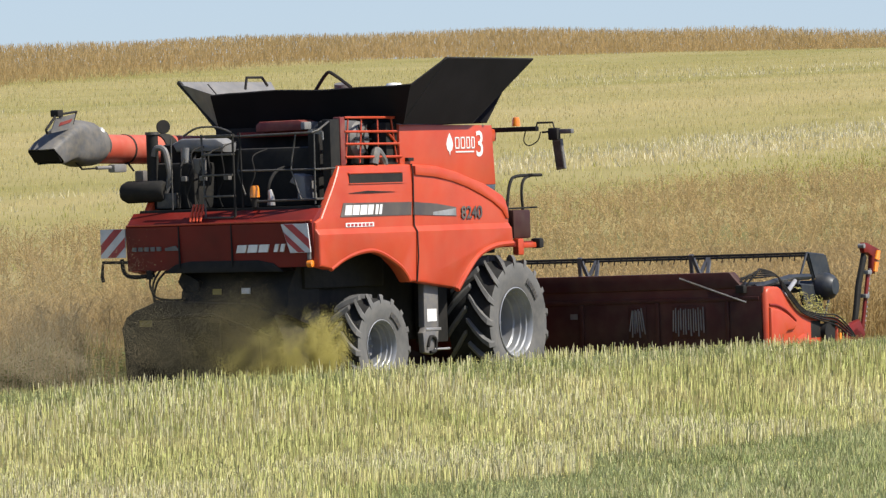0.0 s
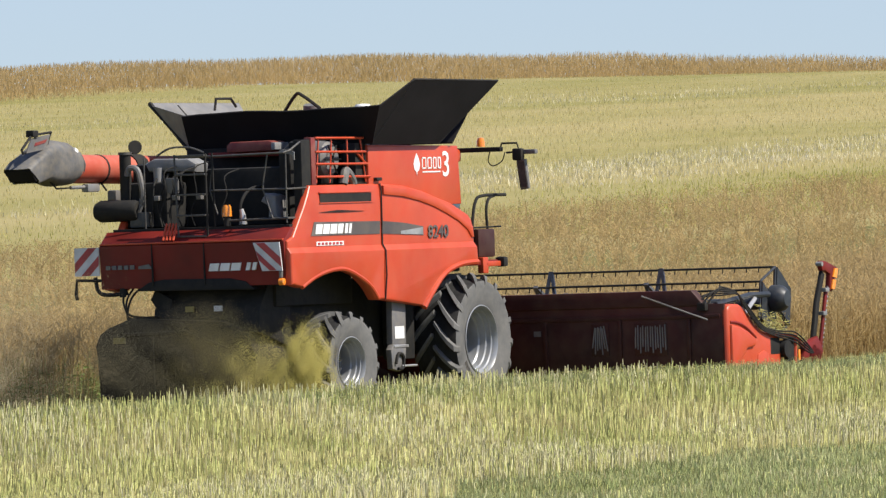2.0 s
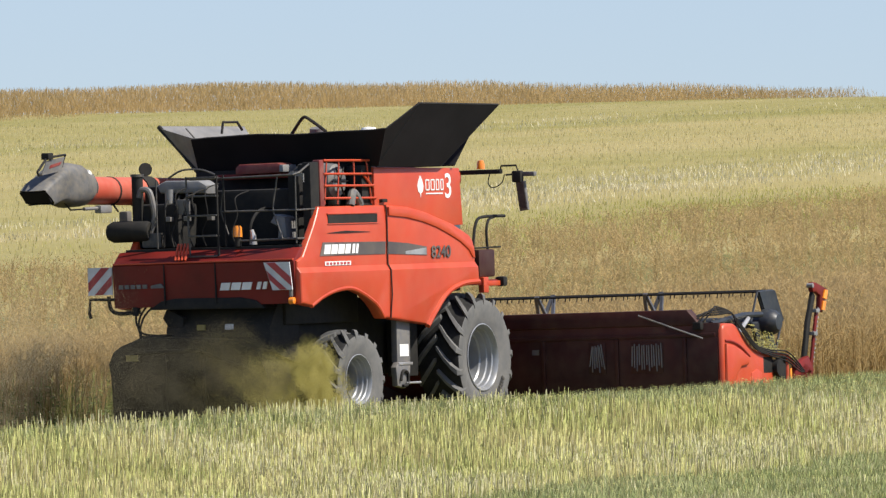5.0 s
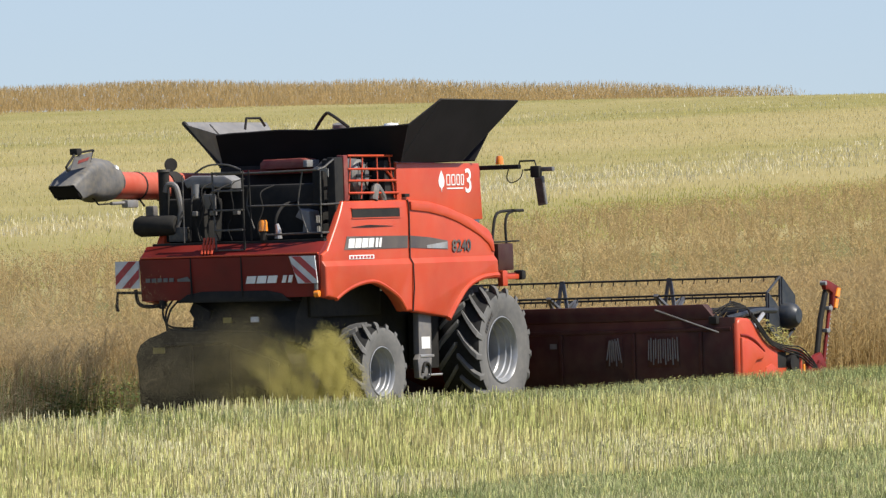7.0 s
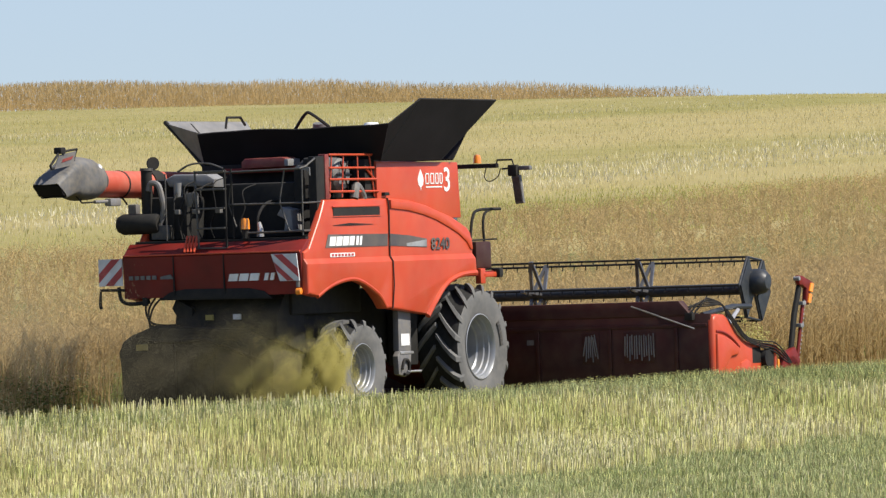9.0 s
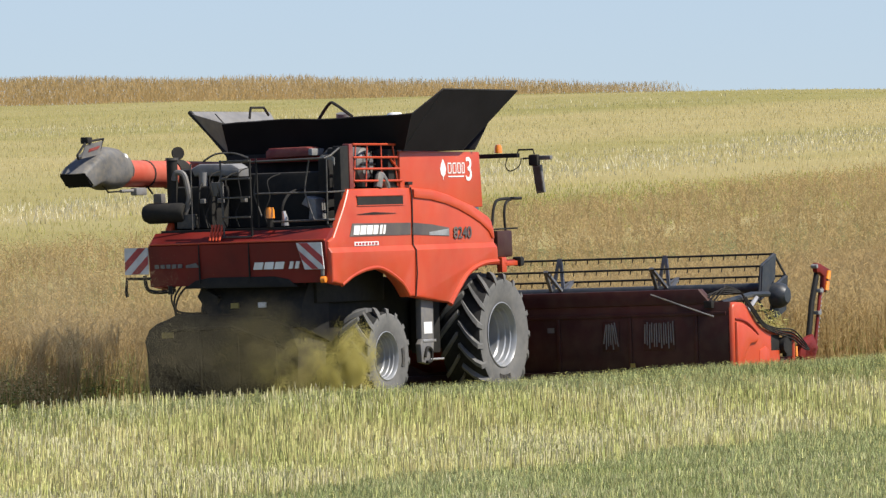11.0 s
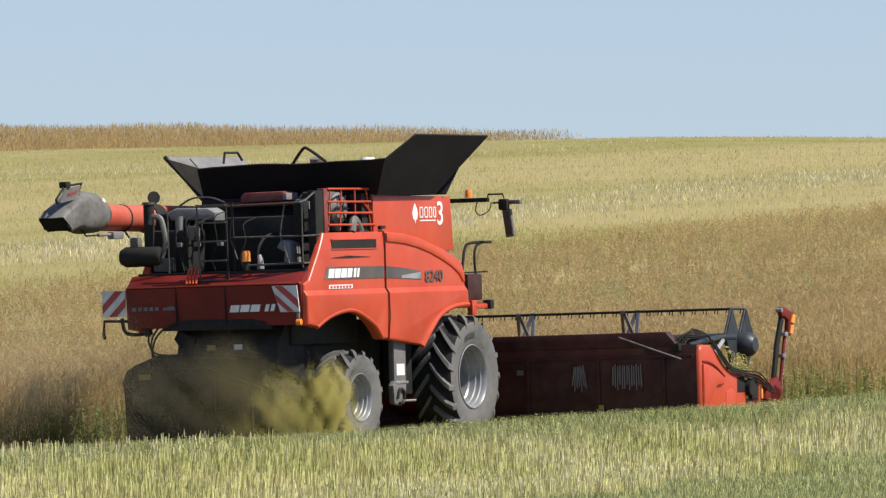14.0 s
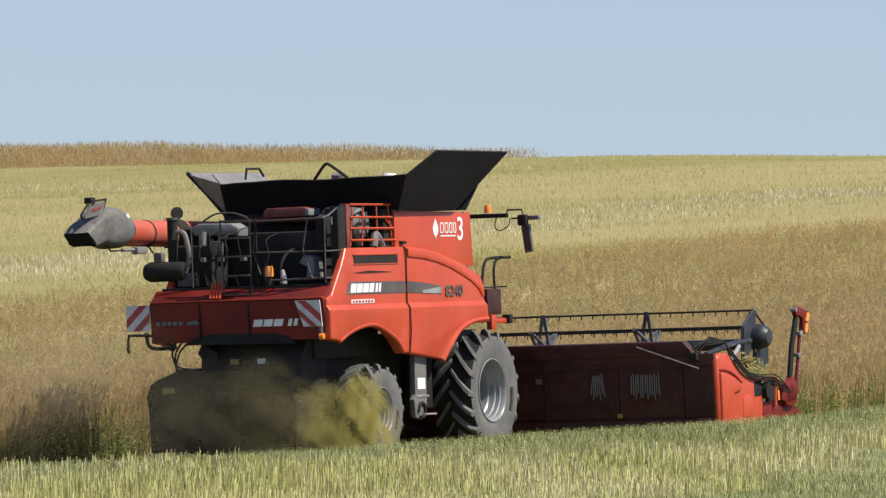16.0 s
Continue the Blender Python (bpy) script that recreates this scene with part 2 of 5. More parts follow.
SOIL = material("stubble_soil", (0.16, 0.145, 0.055), 0.95, dark=(0.10, 0.11, 0.032), scale=0.9, bump=0.6, bump_scale=9, dust=(0.24, 0.21, 0.09), dust_amount=0.5, spec=0.1)
GREENSOIL = material("green_regrowth_soil", (0.17, 0.18, 0.075), 0.95, dark=(0.22, 0.21, 0.10), scale=0.5, bump=0.6, bump_scale=9, dust=(0.25, 0.245, 0.13), dust_amount=0.5, spec=0.1)
FARSOIL = material("far_stubble_field", (0.285, 0.238, 0.102), 0.95, dark=(0.205, 0.187, 0.06), scale=0.05, detail=6, mix=(0.42, 0.58), stretch=(14.0, 1.0, 1.0), turn=math.pi / 2 - HEAD, bump=0.4, bump_scale=3, dust=(0.33, 0.285, 0.15), dust_amount=0.4, spec=0.1)


def ground():
    def steps(lo, hi, near0, near1, fine):
        a = list(np.arange(near0, near1, fine))
        d, v = fine, near1
        while v < hi:
            a.append(v)
            d *= 1.25
            v += d
        a.append(hi)
        d, v = fine, near0
        while v > lo:
            d *= 1.25
            v -= d
            a.append(max(v, lo))
        return np.array(sorted(set(a)))
    xs, ys = steps(-1500, 1500, -30, 60, 1.5), steps(-300, 2500, 90, 660, 1.5)
    gx, gy = np.meshgrid(xs, ys)
    v = np.stack([gx, gy, height(gx, gy)], -1).reshape(-1, 3)
    nx, ny = len(xs), len(ys)
    i = (np.arange(ny - 1)[:, None] * nx + np.arange(nx - 1)[None]).ravel()
    me = raw_mesh("ground", v, np.stack([i, i + 1, i + nx + 1, i + nx], -1), True)
    ob = place("ground", me, (SOIL, GREENSOIL, FARSOIL))
    c = v[np.stack([i, i + 1, i + nx + 1, i + nx], -1)].mean(1)
    a, b = lane(c[:, 0], c[:, 1])
    idx = np.where(b > 43, 2, np.where((c[:, 0] > -1 + 0.251 * (c[:, 1] - 117)) & (b < np.interp(a, [-26, -15, -3, 7, 15], [-17.2, -17.4, -15.6, -13.4, -12.2])), 1, 0))
    me.polygons.foreach_set("material_index", idx.astype(np.int32))
    tagged(ob, "gently rising harvested field of straw-coloured stubble", "field", kind="structure")


ground()

# ---------------------------------------------------------------- plants
rng = np.random.default_rng(5)


def scatter(tv, tf, pos, yaw, scale, lean=0.0):
    """Copies of a small template at many places, in one pair of arrays. scale: (n, 3)."""
    n, k = len(pos), len(tv)
    v = tv[None] * scale[:, None, :]
    lx, ly = rng.normal(0, lean, n), rng.normal(0, lean, n)
    x = v[..., 0] + v[..., 2] * lx[:, None]
    y = v[..., 1] + v[..., 2] * ly[:, None]
    c, s = np.cos(yaw)[:, None], np.sin(yaw)[:, None]
    out = np.stack([x * c - y * s, x * s + y * c, v[..., 2]], -1) + pos[:, None, :]
    f = tf[None] + (np.arange(n) * k)[:, None, None]
    return out.reshape(-1, 3), f.reshape(-1, tf.shape[1])


def spots(n, a, b, keep=None):
    """Random places on the ground within ranges of the lane's coordinates."""
    u, w = rng.uniform(*a, n), rng.uniform(*b, n)
    x, y = unlane(u, w)
    p = np.stack([x, y, height(x, y)], -1)
    return p if keep is None else p[keep(p, u, w)]


def in_view(p, margin=60):
    """Within the fan that the pan sweeps."""
    w = 784 + 20400 * p[:, 0] / p[:, 1]
    return (w > -margin) & (w < 2644 + margin)


def stem_template(n=3):
    v = [(math.cos(2 * math.pi * j / n) * (1 if h == 0 else 0.8), math.sin(2 * math.pi * j / n) * (1 if h == 0 else 0.8), h) for h in (0, 1) for j in range(n)]
    f = [(j, (j + 1) % n, n + (j + 1) % n, n + j) for j in range(n)]
    return np.array(v), np.array(f)


def crop_template(seed, branches, pods, full=True):
    """A ripe rape plant: a stem, thin side branches and many pods, as narrow quads."""
    r = np.random.default_rng(seed)
    v, f = [], []

    def quad(p, q, w0, w1):
        p, q = np.array(p), np.array(q)
        d = q - p
        s = np.cross(d, r.normal(0, 1, 3))
        s /= np.linalg.norm(s) + 1e-9
        i = len(v)
        v.extend([p - s * w0, p + s * w0, q + s * w1, q - s * w1])
        f.append((i, i + 1, i + 2, i + 3))
    base = 0.0 if full else 0.55
    quad((0, 0, base), (0.02, 0.01, 0.95), 0.009, 0.005)
    quad((0, 0, base), (0.02, 0.01, 0.95), 0.009, 0.005)
    for k in range(branches):
        h = r.uniform(0.35 if full else 0.55, 0.85)
        g = r.uniform(0, 2 * math.pi)
        out = r.uniform(0.1, 0.26)
        tip = np.array((math.cos(g) * out, math.sin(g) * out, min(1.05, h + r.uniform(0.15, 0.4))))
        root = np.array((0.02 * h, 0.01 * h, h))
        quad(root, tip, 0.005, 0.003)
        for _ in range(pods):
            u = r.uniform(0.25, 1.0)
            p = root + (tip - root) * u
            q = p + np.array((r.normal(0, 0.05), r.normal(0, 0.05), r.uniform(0.0, 0.07)))
            quad(p, q, 0.005, 0.002)
    return np.array(v), np.array(f)


STRAW = material("straw_stems", (0.65, 0.58, 0.275), 0.8, dark=(0.48, 0.465, 0.175), scale=0.45, mix=(0.38, 0.62), island=0.4, spec=0.2, through_light=0.15)
PALESTRAW = material("bleached_stems", (0.69, 0.64, 0.40), 0.8, dark=(0.58, 0.52, 0.3), scale=1.0, island=0.3, spec=0.2, through_light=0.2)
GREENSTRAW = material("short_green_stems", (0.37, 0.375, 0.18), 0.85, dark=(0.28, 0.30, 0.12), scale=0.45, mix=(0.4, 0.6), island=0.4, spec=0.1, through_light=0.25)
LITTER = material("fresh_chaff_litter", (0.54, 0.48, 0.19), 0.9, dark=(0.38, 0.37, 0.11), scale=1.1, island=0.3, spec=0.1, through_light=0.3)
CROP = material("ripe_rape_pods", (0.54, 0.395, 0.19), 0.85, dark=(0.46, 0.335, 0.155), scale=0.12, island=0.07, spec=0.1, through_light=0.5)
CROPGREEN = material("greenish_rape_stalks", (0.34, 0.33, 0.12), 0.85, dark=(0.26, 0.28, 0.09), scale=0.5, island=0.35, spec=0.1, through_light=0.35)
FARCROP = material("far_tan_crop", (0.54, 0.39, 0.19), 0.9, dark=(0.48, 0.35, 0.165), scale=0.1, island=0.0, spec=0.1, through_light=0.65)
SWATH = material("bleached_straw", (0.68, 0.615, 0.44), 0.9, dark=(0.55, 0.49, 0.30), scale=0.3, island=0.2, spec=0.1, through_light=0.3)
REGROWTH = material("yellow_green_regrowth", (0.45, 0.42, 0.125), 0.9, dark=(0.39, 0.38, 0.105), scale=0.1, island=0.12, spec=0.1, through_light=0.45)
FARSTEM = material("far_stubble_stems", (0.66, 0.56, 0.275), 0.9, dark=(0.55, 0.485, 0.20), scale=0.05, detail=6, mix=(0.42, 0.58), stretch=(14.0, 1.0, 1.0), turn=math.pi / 2 - HEAD, island=0.12, spec=0.1, through_light=0.6)


def green_side(p):
    a, b = lane(p[:, 0], p[:, 1])
    edge = np.interp(a, [-26, -15, -3, 7, 15], [-17.2, -17.4, -15.6, -13.4, -12.2]) + 0.5 * np.sin(a * 0.9) + 0.3 * np.sin(a * 2.3)
    return (b < edge) & (p[:, 0] > -2 + 0.251 * (p[:, 1] - 117) + 0.9 * np.sin(p[:, 1] * 0.7))


def stuff(name, arrays, mat, label, category):
    v = np.concatenate([a[0] for a in arrays])
    base = np.cumsum([0] + [len(a[0]) for a in arrays[:-1]])
    f = np.concatenate([a[1] + o for a, o in zip(arrays, base)])
    return tagged(place(name, raw_mesh(name, v, f), mat), label, category, kind="stuff")


def stubble():
    tv, tf = stem_template()
    p = spots(860000, (-75, 60), (-34, 4.6), lambda p, a, b: in_view(p) & (p[:, 1] > 108))
    a, b = lane(p[:, 0], p[:, 1])
    ripple = 0.8 * np.sin(a * 0.35) + 0.5 * np.sin(a * 1.1 + 1)
    near = np.clip((b - np.interp(a, [-10, 0], [-10.9, -11.9]) + 0.35 * ripple) / 0.5, 0, 1) * np.interp(a, [-24, -12, -3], [0.85, 0.8, 1.02])   # greener strip beside the fresh cut
    right = green_side(p)
    g = (right & (rng.random(len(p)) < 0.94)) | ((a > 0) & (b < -12.5) & (rng.random(len(p)) < 0.4)) | (rng.random(len(p)) < near)
    thin = np.sin(p[:, 0] * 2.1 + np.sin(p[:, 1] * 0.9)) * np.sin(p[:, 1] * 0.8) + rng.normal(0, 0.6, len(p))
    tall = p[~g & (thin > -0.8)]
    n = len(tall)
    h = rng.triangular(0.08, 0.19, 0.25, n) * (1 + 0.12 * np.sin(tall[:, 0] * 1.3) * np.sin(tall[:, 1] * 0.5))
    h = np.where(green_side(tall), h * 0.55, h)
    w = rng.uniform(0.0038, 0.0068, n)
    pale = rng.random(n) < np.clip(0.26 + 0.25 * np.sin(tall[:, 0] * 0.9 + 1.7 * np.sin(tall[:, 1] * 0.35)), 0.04, 0.7)
    m = int(pale.sum())
    stuff("bleached_stubble", [scatter(tv, tf, tall[pale], rng.uniform(0, 6.3, m), np.stack([w[pale], w[pale], h[pale] * 1.05], -1), 0.12)], PALESTRAW, "bleached whitish stubble stalks among the straw stubble", "stubble")
    tall, w, h = tall[~pale], w[~pale], h[~pale]
    n = len(tall)
    stuff("stubble", [scatter(tv, tf, tall, rng.uniform(0, 6.3, n), np.stack([w, w, h], -1), 0.07)], STRAW, "tall pale straw stubble stalks standing in the cut field", "stubble")
    low = p[g]
    tv, tf = np.array([(-1.3, 0, 0), (1.3, 0, 0), (0.2, 0.5, 1)]), np.array([[0, 1, 2]])
    n = len(low)
    a, b = lane(low[:, 0], low[:, 1])
    h = np.where(b > -12.3, rng.uniform(0.07, 0.17, n), rng.uniform(0.04, 0.13, n))
    w = rng.uniform(0.004, 0.008, n)
    stuff("short_stubble", [scatter(tv, tf, low, rng.uniform(0, 6.3, n), np.stack([w, w, h], -1), 0.3)], GREENSTRAW, "short grey-green stubble with weeds and regrowth", "stubble")
    q = np.concatenate([spots(170000, (-75, 60), (-34, 4.6), lambda p, a, b: in_view(p) & (p[:, 1] > 108) & (~green_side(p) | (rng.random(len(p)) < 0.25))),
                        spots(60000, (-75, 60), (-11.6, -8.0), lambda p, a, b: in_view(p) & (np.sin(a * 0.7) + np.sin(a * 1.9 + b) + rng.normal(0, 0.9, len(p)) > -0.4))])
    n = len(q)
    q[:, 2] += rng.triangular(0.0, 0.1, 0.16, n)
    leaf = np.array([(-1, -0.12, 0), (1, -0.12, 0.0), (1, 0.12, 0.3), (-1, 0.12, 0.3)])
    s = rng.uniform(0.006, 0.017, n)
    stuff("chaff_litter", [scatter(leaf, np.array([[0, 1, 2, 3]]), q, rng.uniform(0, 6.3, n), np.stack([s, s, s], -1), 0.9)], LITTER, "yellow-green chaff and straw litter lying over the stubble", "litter")


def far_field():
    v = np.array([(-1, 0, 0), (1, 0, 0), (0.4, 0, 1), (-0.4, 0, 1)])
    f = np.array([[0, 1, 2, 3]])
    p = spots(380000, (-60, 560), (50, 190), lambda p, a, b: in_view(p) & (p[:, 1] < 575))
    n = len(p)
    h = rng.uniform(0.06, 0.17, n) * np.where(p[:, 1] > 520, 0.5, 1.0)
    w = rng.uniform(0.008, 0.016, n)
    stuff("far_stubble", [scatter(v, f, p, rng.uniform(0, 6.3, n), np.stack([w, w, h], -1), 0.2)], FARSTEM, "pale swathed stubble on the rising hill", "stubble")
    q = spots(150000, (20, 360), (48, 72), lambda p, a, b: in_view(p) & (rng.random(len(p)) < np.clip((50 + 0.11 * a + 5 * np.sin(a * 0.05) - b) / 10, 0.05, 1)))
    n = len(q)
    w, h = rng.uniform(0.008, 0.016, n), rng.uniform(0.05, 0.15, n)
    stuff("green_regrowth", [scatter(v, f, q, rng.uniform(0, 6.3, n), np.stack([w, w, h], -1), 0.2)], REGROWTH, "yellow-green regrowth in the stubble beyond the crop", "stubble")
    for mid, half, num, dense in ((84, 6.5, 210000, 0.5), (133, 7, 70000, -0.5)):
        q = spots(num, (60, 520), (mid - 20, mid + 20), lambda p, a, b: in_view(p) & (np.abs(b - mid - np.clip(0.2 * (a - 193), -9, 12)) < half * rng.random(len(p)) ** 0.5))
        u, side = lane(q[:, 0], q[:, 1])
        q = q[np.sin(u * 0.05) + np.sin(u * 0.21 + side * 0.6) + rng.normal(0, 0.8, len(q)) > -dense + 1.6 * np.clip((170 - u) / 60, 0, 1)]
        n = len(q)
        w, h = rng.uniform(0.008, 0.018, n), rng.uniform(0.08, 0.2, n)
        stuff("straw_swath", [scatter(v, f, q, rng.uniform(0, 6.3, n), np.stack([w, w, h], -1), 0.25)], SWATH, "broken row of bleached straw among the far stubble", "straw")
    line = lambda a: np.interp(a, [200, 279, 310, 331, 345, 360, 391, 443], [150, 174, 181, 183.5, 184.5, 186, 190, 196])
    p = spots(640000, (236, 443), (155, 225), lambda p, a, b: in_view(p) & (b > line(a) + 0.5 * np.sin(a * 0.9) * np.sin(a * 0.23)) & (b < line(a) + 13))
    n = len(p)
    u = lane(p[:, 0], p[:, 1])[0]
    top = np.interp(u, [270, 310, 325, 333, 345, 352, 373, 391, 420, 443], [1.58, 1.46, 1.34, 1.24, 1.4, 1.5, 1.46, 1.4, 1.28, 1.22]) + 0.06 * np.sin(p[:, 0] * 0.5) + 0.04 * np.sin(p[:, 0] * 1.7 + p[:, 1])
    h = rng.uniform(0.14, 0.34, n)
    p[:, 2] += np.maximum(0, (top - h) * rng.random(n) ** 1.15)
    w = rng.uniform(0.009, 0.02, n)
    stuff("far_crop", [scatter(v, f, p, rng.uniform(0, 6.3, n), np.stack([w, w, h], -1), 0.25)], FARCROP, "tan uncut crop standing along the brow of the hill", "crop")


def crop_edge(a):
    """The far side of the standing crop, which runs out a little as it goes."""
    return 42.3 + 0.11 * np.maximum(0, a - 95)


def crop():
    near = [crop_template(k, 7, 4) for k in range(3)]
    top = [crop_template(10 + k, 7, 3, False) for k in range(3)]
    arrays, green = [], []
    for k, (tv, tf) in enumerate(near):
        for lo, hi, num in ((4.75, 6.6, 1500), (6.6, 12, 1900)):
            p = spots(num, (-16, 75), (lo, hi), lambda p, a, b: in_view(p, 150))
            n = len(p)
            s = rng.uniform(0.85, 1.12, n)
            arrays.append(scatter(tv, tf, p, rng.uniform(0, 6.3, n), np.stack([s, s, s * 1.38], -1), 0.1))
        p = spots(1500, (24.5, 75), (-4.7, 4.75), lambda p, a, b: in_view(p, 150))
        n = len(p)
        s = rng.uniform(0.85, 1.12, n)
        arrays.append(scatter(tv, tf, p, rng.uniform(0, 6.3, n), np.stack([s, s, s * 1.38], -1), 0.1))
        tv, tf = top[k]
        p = spots(3200, (-40, 190), (12, 48), lambda p, a, b: in_view(p, 150) & (b < crop_edge(a)))
        n = len(p)
        s = rng.uniform(0.95, 1.45, n)
        arrays.append(scatter(tv, tf, p, rng.uniform(0, 6.3, n), np.stack([s * 1.2, s * 1.2, rng.uniform(1.22, 1.36, n)], -1), 0.1))
    # loose pods that close the canopy between the plants
    pod = np.array([(-1, 0, 0), (1, 0, 0.25), (0.8, 0.25, 1.0), (-0.8, -0.25, 0.8)])
    p = spots(620000, (-40, 190), (9, 48), lambda p, a, b: in_view(p, 150) & (b < crop_edge(a)))
    n = len(p)
    p[:, 2] += rng.triangular(0.85, 1.3, 1.38, n)
    w = rng.uniform(0.006, 0.014, n)
    arrays.append(scatter(pod, np.array([[0, 1, 2, 3]]), p, rng.uniform(0, 6.3, n), np.stack([w, w, w * 1.8], -1), 0.5))
    stuff("ripe_crop", arrays, CROP, "ripe brown rape crop standing uncut", "crop")
    tv, tf = stem_template()
    p = spots(20000, (-16, 70), (4.75, 8.0), lambda p, a, b: in_view(p, 150))
    q = spots(9000, (24.5, 70), (-4.7, 4.75), lambda p, a, b: in_view(p, 150))
    p = np.concatenate([p, q])
    n = len(p)
    w, h = rng.uniform(0.004, 0.008, n), rng.uniform(0.5, 1.15, n)
    stuff("crop_stalks", [scatter(tv, tf, p, rng.uniform(0, 6.3, n), np.stack([w, w, h], -1), 0.12)], CROPGREEN, "greenish lower stalks of the uncut crop", "crop")


def weeds():
    """Green leafy growth along the feet of the crop."""
    leaf = np.array([(0, -0.1, 0), (0.5, -0.35, 0.25), (1, 0, 0.35), (0.5, 0.35, 0.25)])
    p = np.concatenate([spots(70000, (-16, 70), (4.65, 5.9), lambda p, a, b: in_view(p, 150)), spots(16000, (24.5, 70), (-4.75, -3.7), lambda p, a, b: in_view(p, 150)),
                        spots(4000, (-16, 70), (5.7, 9), lambda p, a, b: in_view(p, 150))])
    u = lane(p[:, 0], p[:, 1])[0]
    p = p[np.sin(u * 0.8) + np.sin(u * 2.3 + 1) + rng.normal(0, 0.8, len(p)) > -0.2]
    n = len(p)
    p[:, 2] += rng.triangular(0.02, 0.15, 0.95, n)
    s = rng.uniform(0.04, 0.11, n)
    stuff("weeds", [scatter(leaf, np.array([[0, 1, 2, 3]]), p, rng.uniform(0, 6.3, n), np.stack([s, s, s], -1), 0.6)], WEED, "green leafy weeds along the foot of the crop", "weeds")


WEED = material("weed_leaves", (0.13, 0.19, 0.045), 0.7, dark=(0.2, 0.24, 0.07), scale=1.0, island=0.35, spec=0.25, through_light=0.35)
weeds()
stubble()
far_field()
crop()
# ---------------------------------------------------------------- combine harvester
# its own space: X forwards, Y to its left, Z up, origin on the ground under the front axle
machine = tagged(new("combine_harvester"), "dusty red combine harvester with raised black tank extensions cutting ripe rape", "combine harvester")


def shape_side(bm, sgn):
    """Crease and shoulder of a side panel: lower half stands out, the top leans in."""
    for z in (2.36, 2.44, 2.9, 3.05, 3.2):
        bmesh.ops.bisect_plane(bm, geom=bm.verts[:] + bm.edges[:] + bm.faces[:], plane_co=(0, 0, z), plane_no=(0, 0, 1))
    for v in bm.verts:
        if abs(v.co.y) > 1.4:
            z = v.co.z
            v.co.y += sgn * float(np.interp(z, [1.5, 2.0, 2.36, 2.44, 2.9, 3.05, 3.2, 3.35], [0.03, 0.065, 0.055, 0.0, 0.0, 0.0, -0.01, -0.03]))


REAR_SIDE = [(-5.42, 2.54), (-5.24, 2.6), (-4.92, 2.99), (-4.65, 3.33), (-2.56, 3.33), (-2.6, 1.64), (-2.86, 1.64), (-3.0, 1.77), (-3.14, 1.87),
             (-3.4, 2.01), (-3.72, 2.08), (-4.2, 2.09), (-4.5, 2.06), (-4.7, 2.0), (-5.05, 1.86), (-5.42, 1.91)]
FRONT_SIDE = [(-2.53, 3.33), (-1.77, 3.29), (-1.25, 3.21), (-0.78, 3.1), (-0.4, 3.02), (-0.09, 2.92), (0.14, 2.84), (0.24, 2.76), (0.29, 2.6), (0.31, 2.15),
              (0.07, 2.13), (-0.28, 2.12), (-0.54, 2.06), (-0.78, 1.99), (-0.96, 1.89), (-1.17, 1.72), (-1.38, 1.52), (-2.57, 1.63)]


